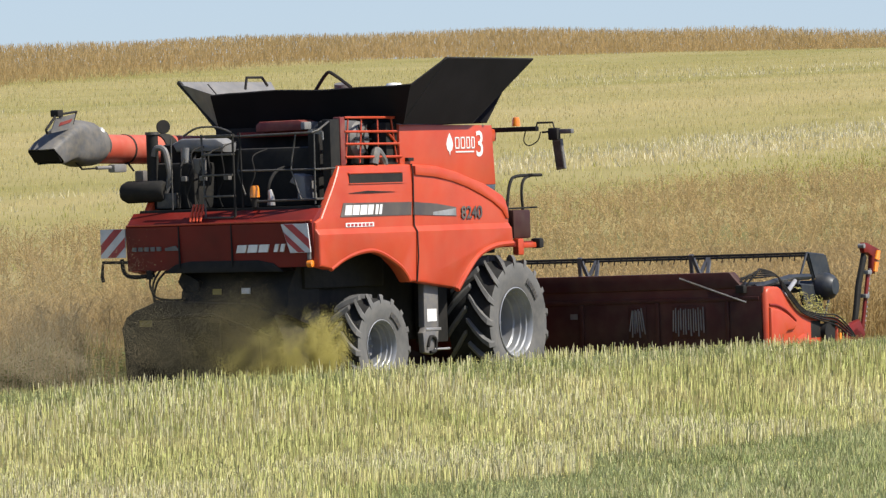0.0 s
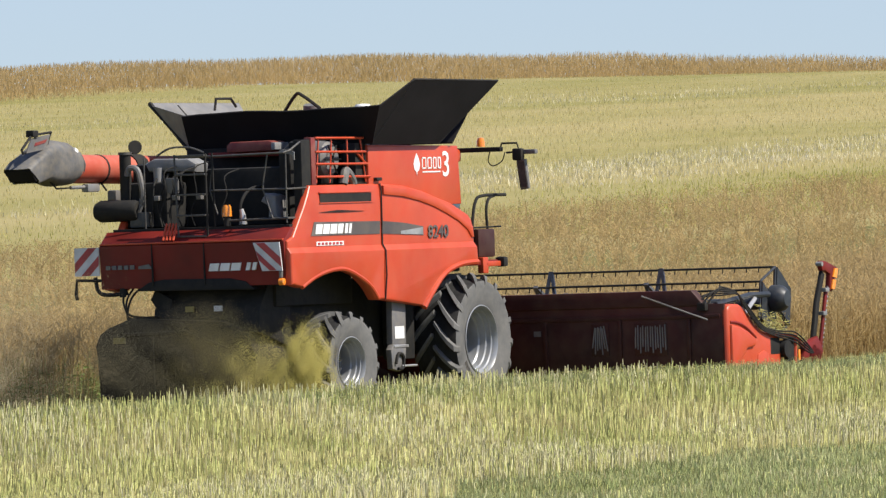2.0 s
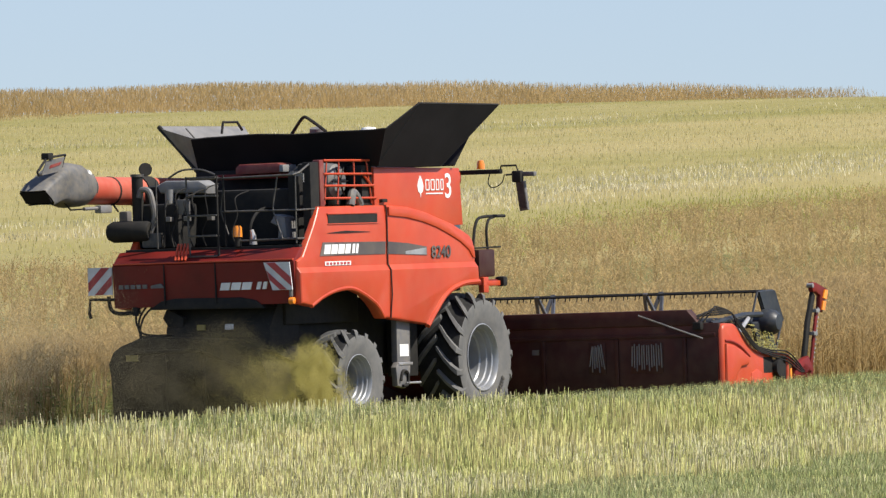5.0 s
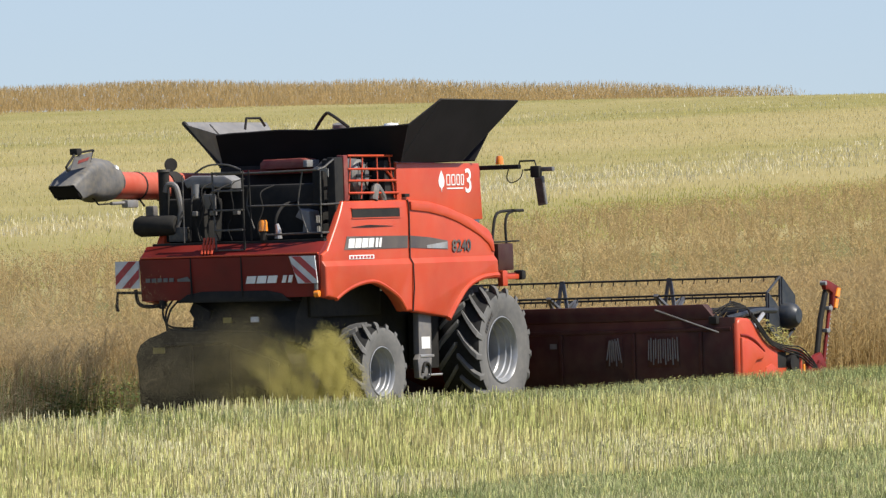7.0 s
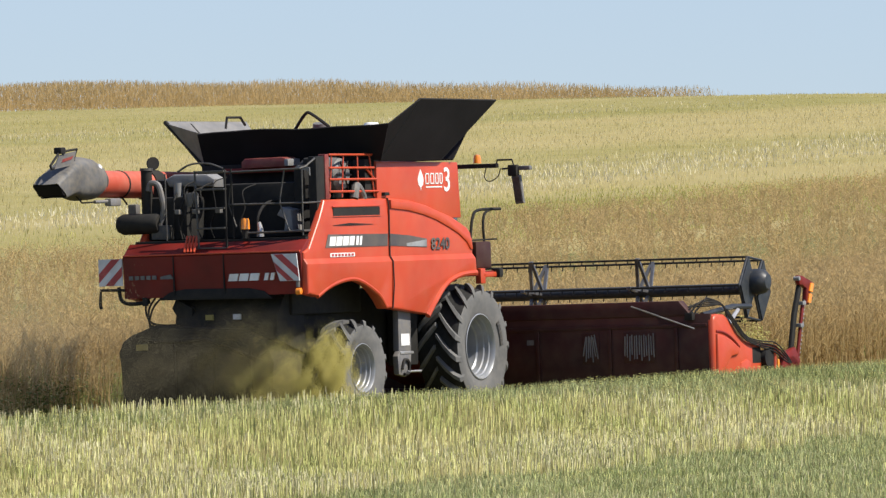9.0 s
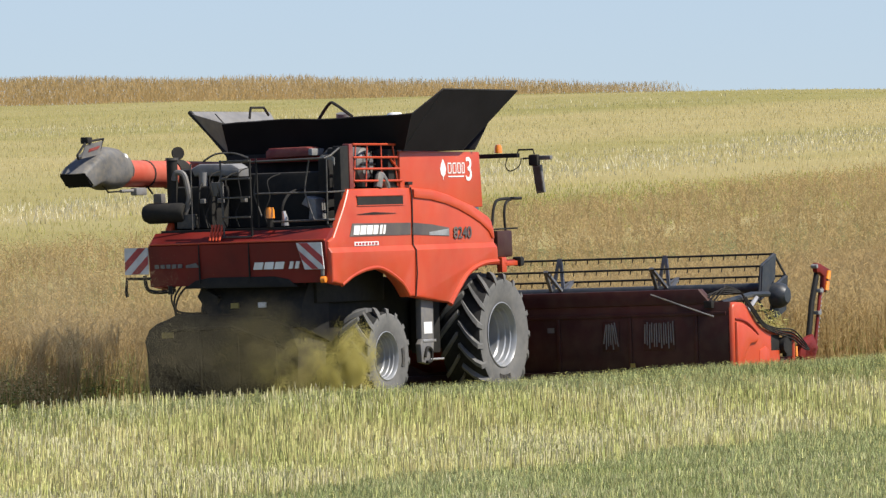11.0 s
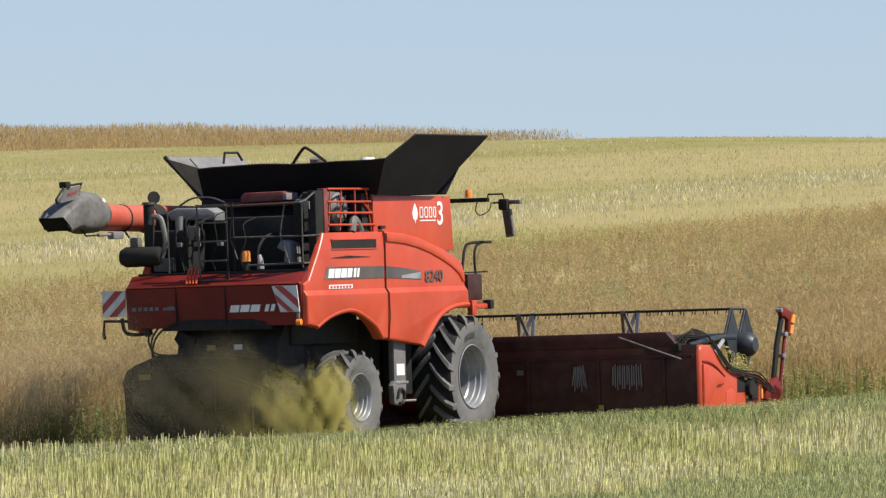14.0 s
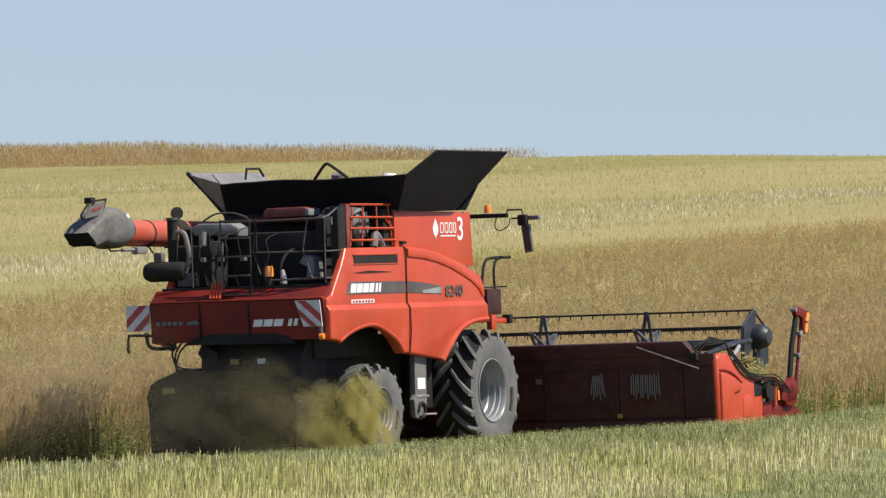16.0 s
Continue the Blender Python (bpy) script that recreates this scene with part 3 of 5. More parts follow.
def body():
    bm = box(B(), (-5.0, 1.0), (-0.85, 0.85), (0.8, 1.95), 0.05)
    box(bm, (-4.9, -2.6), (-1.0, 1.0), (1.6, 2.7), 0.03)
    part("chassis", bm, BLACK, machine, "black chassis and threshing housing")
    part("front_axle", tube(B(), [(0, -1.2, 0.98), (0, 1.2, 0.98)], 0.16, 12), BLACK, machine)
    part("rear_axle", tube(B(), [(-3.85, -1.3, 0.75), (-3.85, 1.3, 0.75)], 0.11, 12), BLACK, machine)
    # rear hood with sloping top; a black slab stands for the hollow under it
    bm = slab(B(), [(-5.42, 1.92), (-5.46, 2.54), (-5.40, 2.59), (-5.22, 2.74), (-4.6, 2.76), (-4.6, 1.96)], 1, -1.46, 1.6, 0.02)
    # the unlit rear's shade is put into the hood's red; the lip stays plain
    hood = part("rear_hood", bm, RED_DULL_SHADED, machine, "red plastic rear hood with its unlit side's shade in the colour")
    for y in (0.72, -0.14):
        part("panel_gap", box(B(), (-5.468, -5.43), (y - 0.008, y + 0.008), (1.95, 2.56)), BLACK, hood)
    part("hood_lip", box(B(), (-5.47, -5.40), (-1.44, 1.58), (2.555, 2.58), 0.006), RED, hood)
    part("hood_hollow", slab(B(), [(-0.95, 1.86), (-0.8, 1.98), (-0.55, 2.03), (0.55, 2.04), (0.8, 2.0), (1.0, 1.88)], 0, -5.445, -4.9, 0.01), BLACK, hood)
    for sgn in (-1, 1):
        y0, y1 = (sgn * 1.38, sgn * 1.5)
        bm = slab(B(), REAR_SIDE, 1, min(y0, y1), max(y0, y1), 0.035, 3)
        shape_side(bm, sgn)
        rear = part("rear_side_panel", bm, RED, machine, "glossy red rear side panel with an arch over the rear wheel", 18)
        bm = slab(B(), FRONT_SIDE, 1, min(y0, y1), max(y0, y1), 0.035, 3)
        shape_side(bm, sgn)
        front = part("front_side_panel", bm, RED, machine, "glossy red front side panel curving over the front wheel", 18)
        o = sgn * 1.5
        part("panel_gap", tube(B(), [(-2.545, o - sgn * .02, 3.33), (-2.545, o, 3.2), (-2.562, o + sgn * .002, 2.45), (-2.565, o + sgn * .056, 2.36), (-2.572, o + sgn * .064, 2.0), (-2.585, o + sgn * .035, 1.64)], 0.013, 6), BLACK, rear)
        part("arch_lip", tube(B(), bend([(0.28, o + sgn * .045, 2.14), (-0.28, o + sgn * .05, 2.11), (-0.78, o + sgn * .05, 1.98), (-1.17, o + sgn * .045, 1.71), (-1.4, o + sgn * .03, 1.5)]), 0.045, 8), RED, front)
        part("arch_lip", tube(B(), bend([(-2.8, o + sgn * .03, 1.66), (-3.1, o + sgn * .04, 1.88), (-3.72, o + sgn * .045, 2.09), (-4.2, o + sgn * .045, 2.1), (-4.7, o + sgn * .04, 2.01), (-5.1, o + sgn * .035, 1.87)]), 0.035, 8), RED, rear)
        crest = [(-2.5, 3.3), (-1.77, 3.26), (-1.25, 3.18), (-0.78, 3.07), (-0.4, 2.98), (-0.09, 2.88), (0.12, 2.8), (0.24, 2.66), (0.27, 2.5)]
        low = [(0.2, 2.5), (0.08, 2.62), (-0.2, 2.75), (-0.55, 2.86), (-0.95, 2.97), (-1.4, 3.06), (-1.9, 3.13), (-2.5, 3.17)]
        part("shoulder", slab(B(), crest + low, 1, *sorted((o - sgn * 0.05, o + sgn * 0.022)), bevel=0.018, seg=2), RED, front)
        vent = part("vent", box(B(), (-4.42, -2.86), sorted((o - sgn * 0.04, o + sgn * 0.004)), (3.075, 3.2)), BLACK, rear, "black air vent")
        for k in range(2):
            part("vent_bar", box(B(), (-4.44, -2.84), sorted((o - sgn * 0.04, o + sgn * 0.014)), (3.06 + 0.15 * k, 3.075 + 0.15 * k), 0.004), RED, vent)
        part("hand_grip", slab(B(), [(-4.45, 2.935), (-3.9, 2.965), (-3.1, 2.94), (-3.9, 2.93)], 1, *sorted((o, o + sgn * 0.012))), BLACK, rear)
        # dark band with pale bars and the number
        e0, e1 = sorted((o + sgn * 0.001, o + sgn * 0.008))
        part("stripe", slab(B(), [(-4.72, 2.6), (-4.62, 2.8), (-2.62, 2.785), (-2.64, 2.6)], 1, e0, e1), DARKSTRIPE, rear)
        part("stripe", slab(B(), [(-2.58, 2.6), (-2.56, 2.785), (-1.9, 2.75), (-1.3, 2.69), (-1.3, 2.56), (-1.9, 2.58)], 1, e0, e1), DARKSTRIPE, front)
        part("stripe_fade", slab(B(), [(-2.0, 2.585), (-2.0, 2.63), (-1.32, 2.675), (-1.32, 2.57)], 1, *sorted((o + sgn * 0.008, o + sgn * 0.012))), STEEL, front)
        f0, f1 = sorted((o + sgn * 0.008, o + sgn * 0.014))
        for x0, x1 in ((-4.6, -4.41), (-4.38, -4.19), (-4.16, -3.97), (-3.94, -3.78), (-3.72, -3.64), (-3.6, -3.53)):
            part("logo_bar", slab(B(), [(x0, 2.625), (x0 + 0.04, 2.765), (x1 + 0.04, 2.765), (x1, 2.625)], 1, f0, f1), WHITE, rear)
        part("small_decal", box(B(), (-4.57, -3.75), (e0, e1), (2.455, 2.515)), WHITE, rear, "small pale lettering strip")
        for k in range(7):
            part("decal_bar", box(B(), (-4.53 + k * 0.11, -4.46 + k * 0.11), (f0, f1), (2.468, 2.502)), SIGNRED, rear)


def lettering(text, size, m, mat, parent, name):
    cu = bpy.data.curves.new(name, "FONT")
    cu.body, cu.size, cu.extrude, cu.offset = text, size, 0.003, 0.004
    tmp = bpy.data.objects.new(name, cu)
    scene.collection.objects.link(tmp)
    me = bpy.data.meshes.new_from_object(tmp.evaluated_get(bpy.context.evaluated_depsgraph_get()))
    bpy.data.objects.remove(tmp)
    me.transform(m)
    return place(name, me, mat, parent)


def tank():
    bm = slab(B(), [(-2.8, 3.0), (-2.8, 3.9), (-0.02, 3.86), (0.05, 3.0)], 1, -1.44, 1.44, 0.02)
    t = part("grain_tank", bm, RED, machine, "red grain tank")
    side = Matrix.Translation((0, -1.444, 0)) @ Matrix.Rotation(radians(90), 4, "X")
    lettering("3", 0.52, Matrix.Translation((-0.55, 0, 3.42)) @ side, WHITE, t, "fleet_number")
    part("drop_mark", slab(B(), [(-1.32, 3.76), (-1.26, 3.68), (-1.225, 3.6), (-1.25, 3.52), (-1.31, 3.49), (-1.32, 3.43), (-1.34, 3.49), (-1.395, 3.52), (-1.42, 3.6), (-1.38, 3.68)], 1, -1.447, -1.44), WHITE, t)
    for x0, x1 in ((-1.16, -1.03), (-0.99, -0.86), (-0.82, -0.71), (-0.67, -0.57)):
        bm = B()
        for xx, zz in (((x0, x0 + 0.022), (3.53, 3.7)), ((x1 - 0.022, x1), (3.53, 3.7)), ((x0, x1), (3.68, 3.7)), ((x0, x1), (3.53, 3.55))):
            box(bm, xx, (-1.447, -1.44), zz)
        part("logo_bar", bm, WHITE, t)
    part("logo_underline", box(B(), (-1.15, -0.6), (-1.447, -1.44), (3.475, 3.495)), WHITE, t)
    part("tank_catch", box(B(), (-2.66, -2.5), (-1.5, -1.42), (3.37, 3.42), 0.01), BLACK, t)
    # folding extensions, open
    ext = part("tank_extension", panel([(-2.85, -1.5, 3.9), (-0.75, -1.5, 3.9), (0.28, -1.98, 4.80), (-2.32, -1.98, 4.83)], 0.03), TARP, machine, "raised black side extension of the grain tank")
    part("extension_rim", tube(B(), [(-0.75, -1.5, 3.9), (0.28, -1.98, 4.80), (-2.32, -1.98, 4.83), (-2.45, -1.9, 4.72)], 0.018, 6), BLACK, ext)
    part("tank_extension", panel([(-2.85, 1.5, 3.9), (-0.6, 1.5, 3.9), (0.1, 2.3, 4.6), (-2.45, 2.38, 4.62)], 0.03), GALVANISED, machine, "grey side extension of the grain tank")
    part("extension_rim", tube(B(), [(-2.85, 1.5, 3.9), (-2.62, 1.95, 4.27), (-2.45, 2.38, 4.62)], 0.036, 6), BLACK, ext)
    part("extension_rim", tube(B(), [(-2.45, 2.38, 4.62), (0.1, 2.3, 4.6)], 0.016, 6), BLACK, ext)
    part("sheet_rib", tube(B(), [(-2.0, 1.72, 4.1), (-1.75, 2.3, 4.58)], 0.018, 6), BLACK, ext)
    bm = panel([(-2.84, 1.5, 3.92), (-2.84, -1.55, 3.92), (-3.15, -1.85, 4.46), (-3.15, 1.45, 4.42)], 0.03, 12)
    for v in bm.verts:
        if v.co.z > 4.2:
            v.co.z += 0.012 * math.sin(v.co.y * 2.1) + 0.008 * math.sin(v.co.y * 5) - 0.10 * max(0.0, v.co.y - 1.0) ** 2
    part("tank_extension", bm, TARP, machine, "black rear extension sheet of the grain tank")
    part("corner_sheet", panel([(-2.84, -1.5, 3.92), (-2.6, -1.52, 3.92), (-2.3, -1.98, 4.84), (-3.14, -1.84, 4.46)], 0.02), TARP, ext)
    part("corner_sheet", panel([(-2.84, 1.5, 3.92), (-2.6, 1.52, 3.92), (-2.46, 2.36, 4.6), (-3.14, 1.42, 4.42)], 0.02), GALVANISED, ext)
    part("tank_extension", panel([(-0.3, 1.5, 3.9), (-0.3, -1.5, 3.9), (0.15, -1.6, 4.45), (0.15, 1.7, 4.45)], 0.03), TARP, machine, "black front extension of the grain tank")
    au = part("filling_auger", tube(B(), [(-1.9, -0.05, 3.6), (-2.1, -0.12, 4.52)], 0.16, 14, 0.1), GREY, machine, "grey filling auger in the tank")
    part("auger_guard", tube(B(), bend([(-2.2, 0.26, 4.42), (-2.2, 0.06, 4.67), (-2.2, -0.05, 4.66), (-2.2, -0.34, 4.46)], 4), 0.025, 6), BLACK, au)
    part("hoop", tube(B(), [(-1.35, 1.9, 4.5), (-1.3, 1.9, 4.67), (-0.85, 1.9, 4.67), (-0.7, 1.9, 4.55)], 0.022, 6), BLACK, machine)
    part("satellite_receiver", spin(B(), [(0, 0.03), (0.1, 0.02), (0.12, -0.01), (0.04, -0.03), (0, -0.03)], 16, Matrix.Translation((-2.75, -1.35, 4.47)) @ pose(0, 0, 0, 90)), WHITE, machine)


def panel(corners, thick, cuts=1):
    """A flat sheet with four corners and a thickness, cut into strips along its first edge."""
    bm = B()
    a, b, c, d = (Vector(p) for p in corners)
    n = (b - a).cross(d - a).normalized() * thick / 2
    top, bot = [], []
    for i in range(cuts + 1):
        u = i / cuts
        for q in (a.lerp(b, u), d.lerp(c, u)):
            top.append(bm.verts.new(q + n))
            bot.append(bm.verts.new(q - n))
    for i in range(cuts):
        j = 2 * i
        bm.faces.new((top[j], top[j + 1], top[j + 3], top[j + 2]))
        bm.faces.new((bot[j], bot[j + 2], bot[j + 3], bot[j + 1]))
        bm.faces.new((top[j], top[j + 2], bot[j + 2], bot[j]))
        bm.faces.new((top[j + 1], bot[j + 1], bot[j + 3], top[j + 3]))
    bm.faces.new((top[0], bot[0], bot[1], top[1]))
    bm.faces.new((top[-1], bot[-1], bot[-2], top[-2]))
    return bm


def engine_deck():
    deck = part("engine_deck", box(B(), (-5.2, -2.8), (-1.42, 1.5), (2.72, 2.78), 0.01), BLACK, machine, "black engine deck")
    bm = box(B(), (-4.3, -2.82), (-0.95, 1.25), (2.78, 3.62), 0.06)
    part("engine", bm, BLACK, deck, "dark engine under its covers")
    part("rear_wall", box(B(), (-2.95, -2.8), (-1.4, 1.5), (2.78, 3.92), 0.01), BLACK, deck)
    part("red_cover", slab(B(), [(-0.17, 3.86), (-0.2, 3.98), (-0.12, 4.01), (0.52, 4.0), (0.58, 3.95), (0.58, 3.85)], 0, -3.4, -3.0, 0.02), RED_COVER, deck, "faded red cover box")
    part("cover_end", box(B(), (-3.42, -3.0), (-0.24, -0.17), (3.87, 3.98), 0.02), COVER, deck)
    part("cover_beam", box(B(), (-3.2, -3.0), (-1.1, 1.0), (3.78, 3.86), 0.01), RED_DULL_SHADED, deck)
    # cooling duct by the screen
    part("duct", slab(B(), [(-4.45, 3.3), (-4.45, 3.8), (-4.1, 3.98), (-3.3, 3.98), (-3.3, 3.3)], 1, -1.05, -0.85, 0.04), BLACK, deck)
    part("air_box", slab(B(), [(-0.92, 2.88), (-0.9, 3.2), (-0.72, 3.24), (-0.64, 3.12), (-0.78, 3.05), (-0.76, 2.88)], 0, -4.65, -4.3, 0.04), COVER, deck, "grey plastic air box")
    part("bottle", tube(B(), [(-4.95, -0.52, 2.8), (-4.95, -0.52, 2.93), (-4.95, -0.5, 3.02)], 0.06, 10, 0.03), STEEL, deck)
    part("pipe", tube(B(), bend([(-4.8, -0.4, 2.85), (-4.82, -0.42, 3.1), (-4.6, -0.45, 3.3), (-4.2, -0.5, 3.35)]), 0.024, 8), BLACK, deck)
    # exhaust and intake at the far side
    part("pre_cleaner", spin(B(), [(0, -0.35), (0.13, -0.35), (0.155, -0.3), (0.16, 0.27), (0.12, 0.35), (0, 0.35)], 20, Matrix.Translation((-5.0, 1.52, 3.05)) @ pose(0, 0, 0, 0, 0, 0)), BLACK, deck, "round black air cleaner")
    bm = box(B(), (-4.9, -4.2), (0.75, 1.45), (2.78, 3.45), 0.08)
    box(bm, (-4.6, -3.8), (0.9, 1.5), (3.3, 3.72), 0.08)
    part("radiator_box", bm, BLACK, deck)
    part("cover_panel", slab(B(), [(0.36, 3.58), (0.34, 3.7), (0.48, 3.78), (1.05, 3.79), (1.2, 3.72), (1.14, 3.6)], 0, -4.75, -4.35, 0.05), COVER, deck, "pale grey engine cover")
    part("filter_can", tube(B(), [(-4.75, 0.97, 3.26), (-4.75, 0.97, 3.66)], 0.07, 12), COVER, deck, "grey filter can")
    part("exhaust_bend", tube(B(), bend([(-4.95, 1.38, 3.55), (-4.95, 1.34, 3.66), (-4.95, 1.21, 3.64), (-4.95, 1.15, 3.45), (-4.95, 1.13, 3.23), (-4.95, 1.24, 2.96)]), 0.045, 8), GREY, deck, "grey bent pipe")
    part("intake_pipe", tube(B(), [(-4.9, 1.43, 2.8), (-4.9, 1.43, 3.87)], 0.085, 14), BLACK, deck, "black upright intake pipe")
    part("pipe_cap", tube(B(), [(-4.9, 1.43, 3.86), (-4.9, 1.43, 3.9)], 0.1, 14), RAIL, deck)
    part("muffler", tube(B(), [(-4.7, 1.28, 2.8), (-4.7, 1.28, 3.4)], 0.2, 16), BLACK, deck)
    part("cover_plate", box(B(), (-5.02, -4.98), (0.5, 0.7), (3.28, 3.5), 0.01), GREY, deck, "grey cover plate")
    for k in range(3):
        y = 0.62 + 0.17 * k
        part("hose", tube(B(), bend([(-5.0, y, 2.8), (-5.02, y + 0.05 * math.sin(k * 2), 3.1), (-4.98, y - 0.04, 3.4), (-4.7, y + 0.03, 3.6 - 0.03 * k)]), 0.016, 6), BLACK, deck)
    part("battery_box", box(B(), (-5.05, -4.75), (0.98, 1.3), (2.8, 3.02), 0.02), RAIL, deck)
    for y, z, r in ((0.42, 3.55, 0.014), (0.56, 3.5, 0.012), (0.7, 3.58, 0.014), (0.2, 3.62, 0.011), (-0.3, 3.5, 0.012)):
        part("cable", tube(B(), bend([(-5.08, y, 2.8), (-5.1, y + 0.05, 3.0), (-5.06, y - 0.03, 3.25), (-5.0, y + 0.03, z), (-4.7, y - 0.04, z + 0.1)], 4), r * 0.8, 5), BLACK, deck)
    for y in (0.1, 0.5, 0.8):
        part("clamp", box(B(), (-5.12, -5.02), (y - 0.03, y + 0.05), (3.18, 3.25), 0.01), GREY, deck)
    # rails
    rail = part("guard_rail", tube(B(), [(-5.2, 0.38, 3.79), (-5.2, -0.08, 3.79), (-5.2, -1.36, 3.81), (-5.12, -1.41, 3.84), (-4.82, -1.42, 3.96)], 0.016, 8), RAIL, machine, "black tubular guard rail")
    part("rail", tube(B(), [(-5.2, -0.13, 3.3), (-5.2, -1.4, 3.29), (-5.15, -1.42, 3.29), (-4.66, -1.42, 3.3)], 0.014, 8), RAIL, rail)
    part("rail", tube(B(), [(-5.2, -0.42, 2.86), (-5.2, -1.4, 2.87), (-4.85, -1.42, 2.87)], 0.016, 8), RAIL, rail)
    for pts in ([(-0.17, 3.79), (-0.18, 3.66), (-0.13, 3.3), (-0.25, 2.95)], [(-1.09, 3.79), (-1.02, 3.45), (-1.0, 3.3), (-1.15, 2.87)], [(-1.39, 3.8), (-1.38, 2.8)], [(0.95, 3.8), (0.95, 2.78)]):
        part("rail_post", tube(B(), [(-5.2, y, z) for y, z in pts], 0.013, 6), RAIL, rail)
    part("rail_gusset", slab(B(), [(-1.42, 3.7), (-1.42, 3.82), (-1.2, 3.86), (-1.16, 3.82), (-1.38, 3.78)], 0, -5.0, -4.98), COVER, rail, "grey corner gusset")
    part("rail_bow", tube(B(), bend([(-5.3, 0.68, 3.82), (-5.3, 0.45, 3.93), (-5.3, 0.13, 3.93), (-5.3, -0.1, 3.85)], 4), 0.016, 6), RAIL, rail)
    ladder = part("ladder", tube(B(), [(-5.32, 0.34, 2.55), (-5.3, 0.39, 3.83)], 0.017, 6), RAIL, machine, "black service ladder")
    part("stile", tube(B(), [(-5.32, -0.14, 2.55), (-5.3, -0.12, 3.84)], 0.02, 6), BLACK, ladder)
    for z in (2.65, 2.95, 3.25, 3.54, 3.81):
        part("rung", box(B(), (-5.36, -5.26), (-0.13, 0.36), (z - 0.014, z + 0.014), 0.005), RAIL, ladder)
    part("stile", tube(B(), [(-5.2, -0.2, 2.78), (-5.2, -0.18, 3.84)], 0.016, 6), BLACK, ladder)
    bm = B()
    for k in range(4):
        tube(bm, [(-5.46, 0.36 + 0.055 * k, 2.6), (-5.3, 0.38 + 0.055 * k, 2.84)], 0.019, 6)
    part("step_guard", bm, RED, ladder, "bright red guard bars")
    be = part("beacon", spin(B(), [(0, 0.17), (0.05, 0.165), (0.065, 0.13), (0.07, 0.0), (0, 0)], 14, Matrix.Translation((-5.2, -0.4, 2.92)) @ pose(0, 0, 0, 90)), AMBER, machine, "amber beacon")
    part("beacon_base", tube(B(), [(-5.2, -0.4, 2.78), (-5.2, -0.4, 2.93)], 0.05, 10), BLACK, be)
    # rotary screen in its red frame
    part("screen_shroud", box(B(), (-4.78, -4.44), (-1.42, -1.28), (2.8, 3.99), 0.02), BLACK, deck, "black shroud beside the cooling screen")
    # this post's red is darkened for its shaded side; the rails stay plain red
    fr = part("screen_frame", box(B(), (-4.52, -4.38), (-1.44, -1.32), (3.33, 4.02), 0.015), RED_COVER, machine, "red frame round the cooling screen")
    for z, x1 in ((4.01, -2.95), (3.81, -2.88), (3.635, -2.82), (3.45, -2.76)):
        part("frame_rail", tube(B(), [(-4.4, -1.44, z), (x1, -1.44, z - 0.01)], 0.019, 6), RED, fr)
    for x, lean in ((-4.36, 0.1), (-3.95, 0.08), (-3.4, 0.0), (-2.86, -0.14)):
        part("frame_post", tube(B(), [(x, -1.42, 3.36), (x + lean, -1.42, 4.0)], 0.014, 6), RED, fr)
    part("frame_brace", tube(B(), [(-3.1, -1.42, 3.78), (-2.8, -1.42, 3.6)], 0.018, 6), RED, fr)
    part("screen_drum", spin(B(), [(0, -0.06), (0.2, -0.06), (0.26, 0.0), (0.28, 0.25), (0, 0.25)], 22, Matrix.Translation((-3.75, -1.3, 3.7))), GREY, fr, "grey round cooling screen")
    for k in range(6):
        a = k * math.pi / 3
        part("screen_rib", tube(B(), [(-3.75, -1.37, 3.7), (-3.75 + 0.24 * math.cos(a), -1.37, 3.7 + 0.24 * math.sin(a))], 0.012, 5), BLACK, fr)
    part("suction_elbow", tube(B(), bend([(-3.55, -1.42, 3.34), (-3.5, -1.42, 3.48), (-3.4, -1.4, 3.52), (-3.25, -1.4, 3.4), (-3.22, -1.4, 3.33)], 4), 0.07, 10), GREY, fr)
    part("screen_back", box(B(), (-4.3, -2.85), (-1.05, -0.95), (3.3, 3.96), 0.01), BLACK, fr)
    part("corner_post", box(B(), (-3.12, -2.81), (-1.40, -1.2), (3.33, 3.93), 0.01), BLACK, fr)


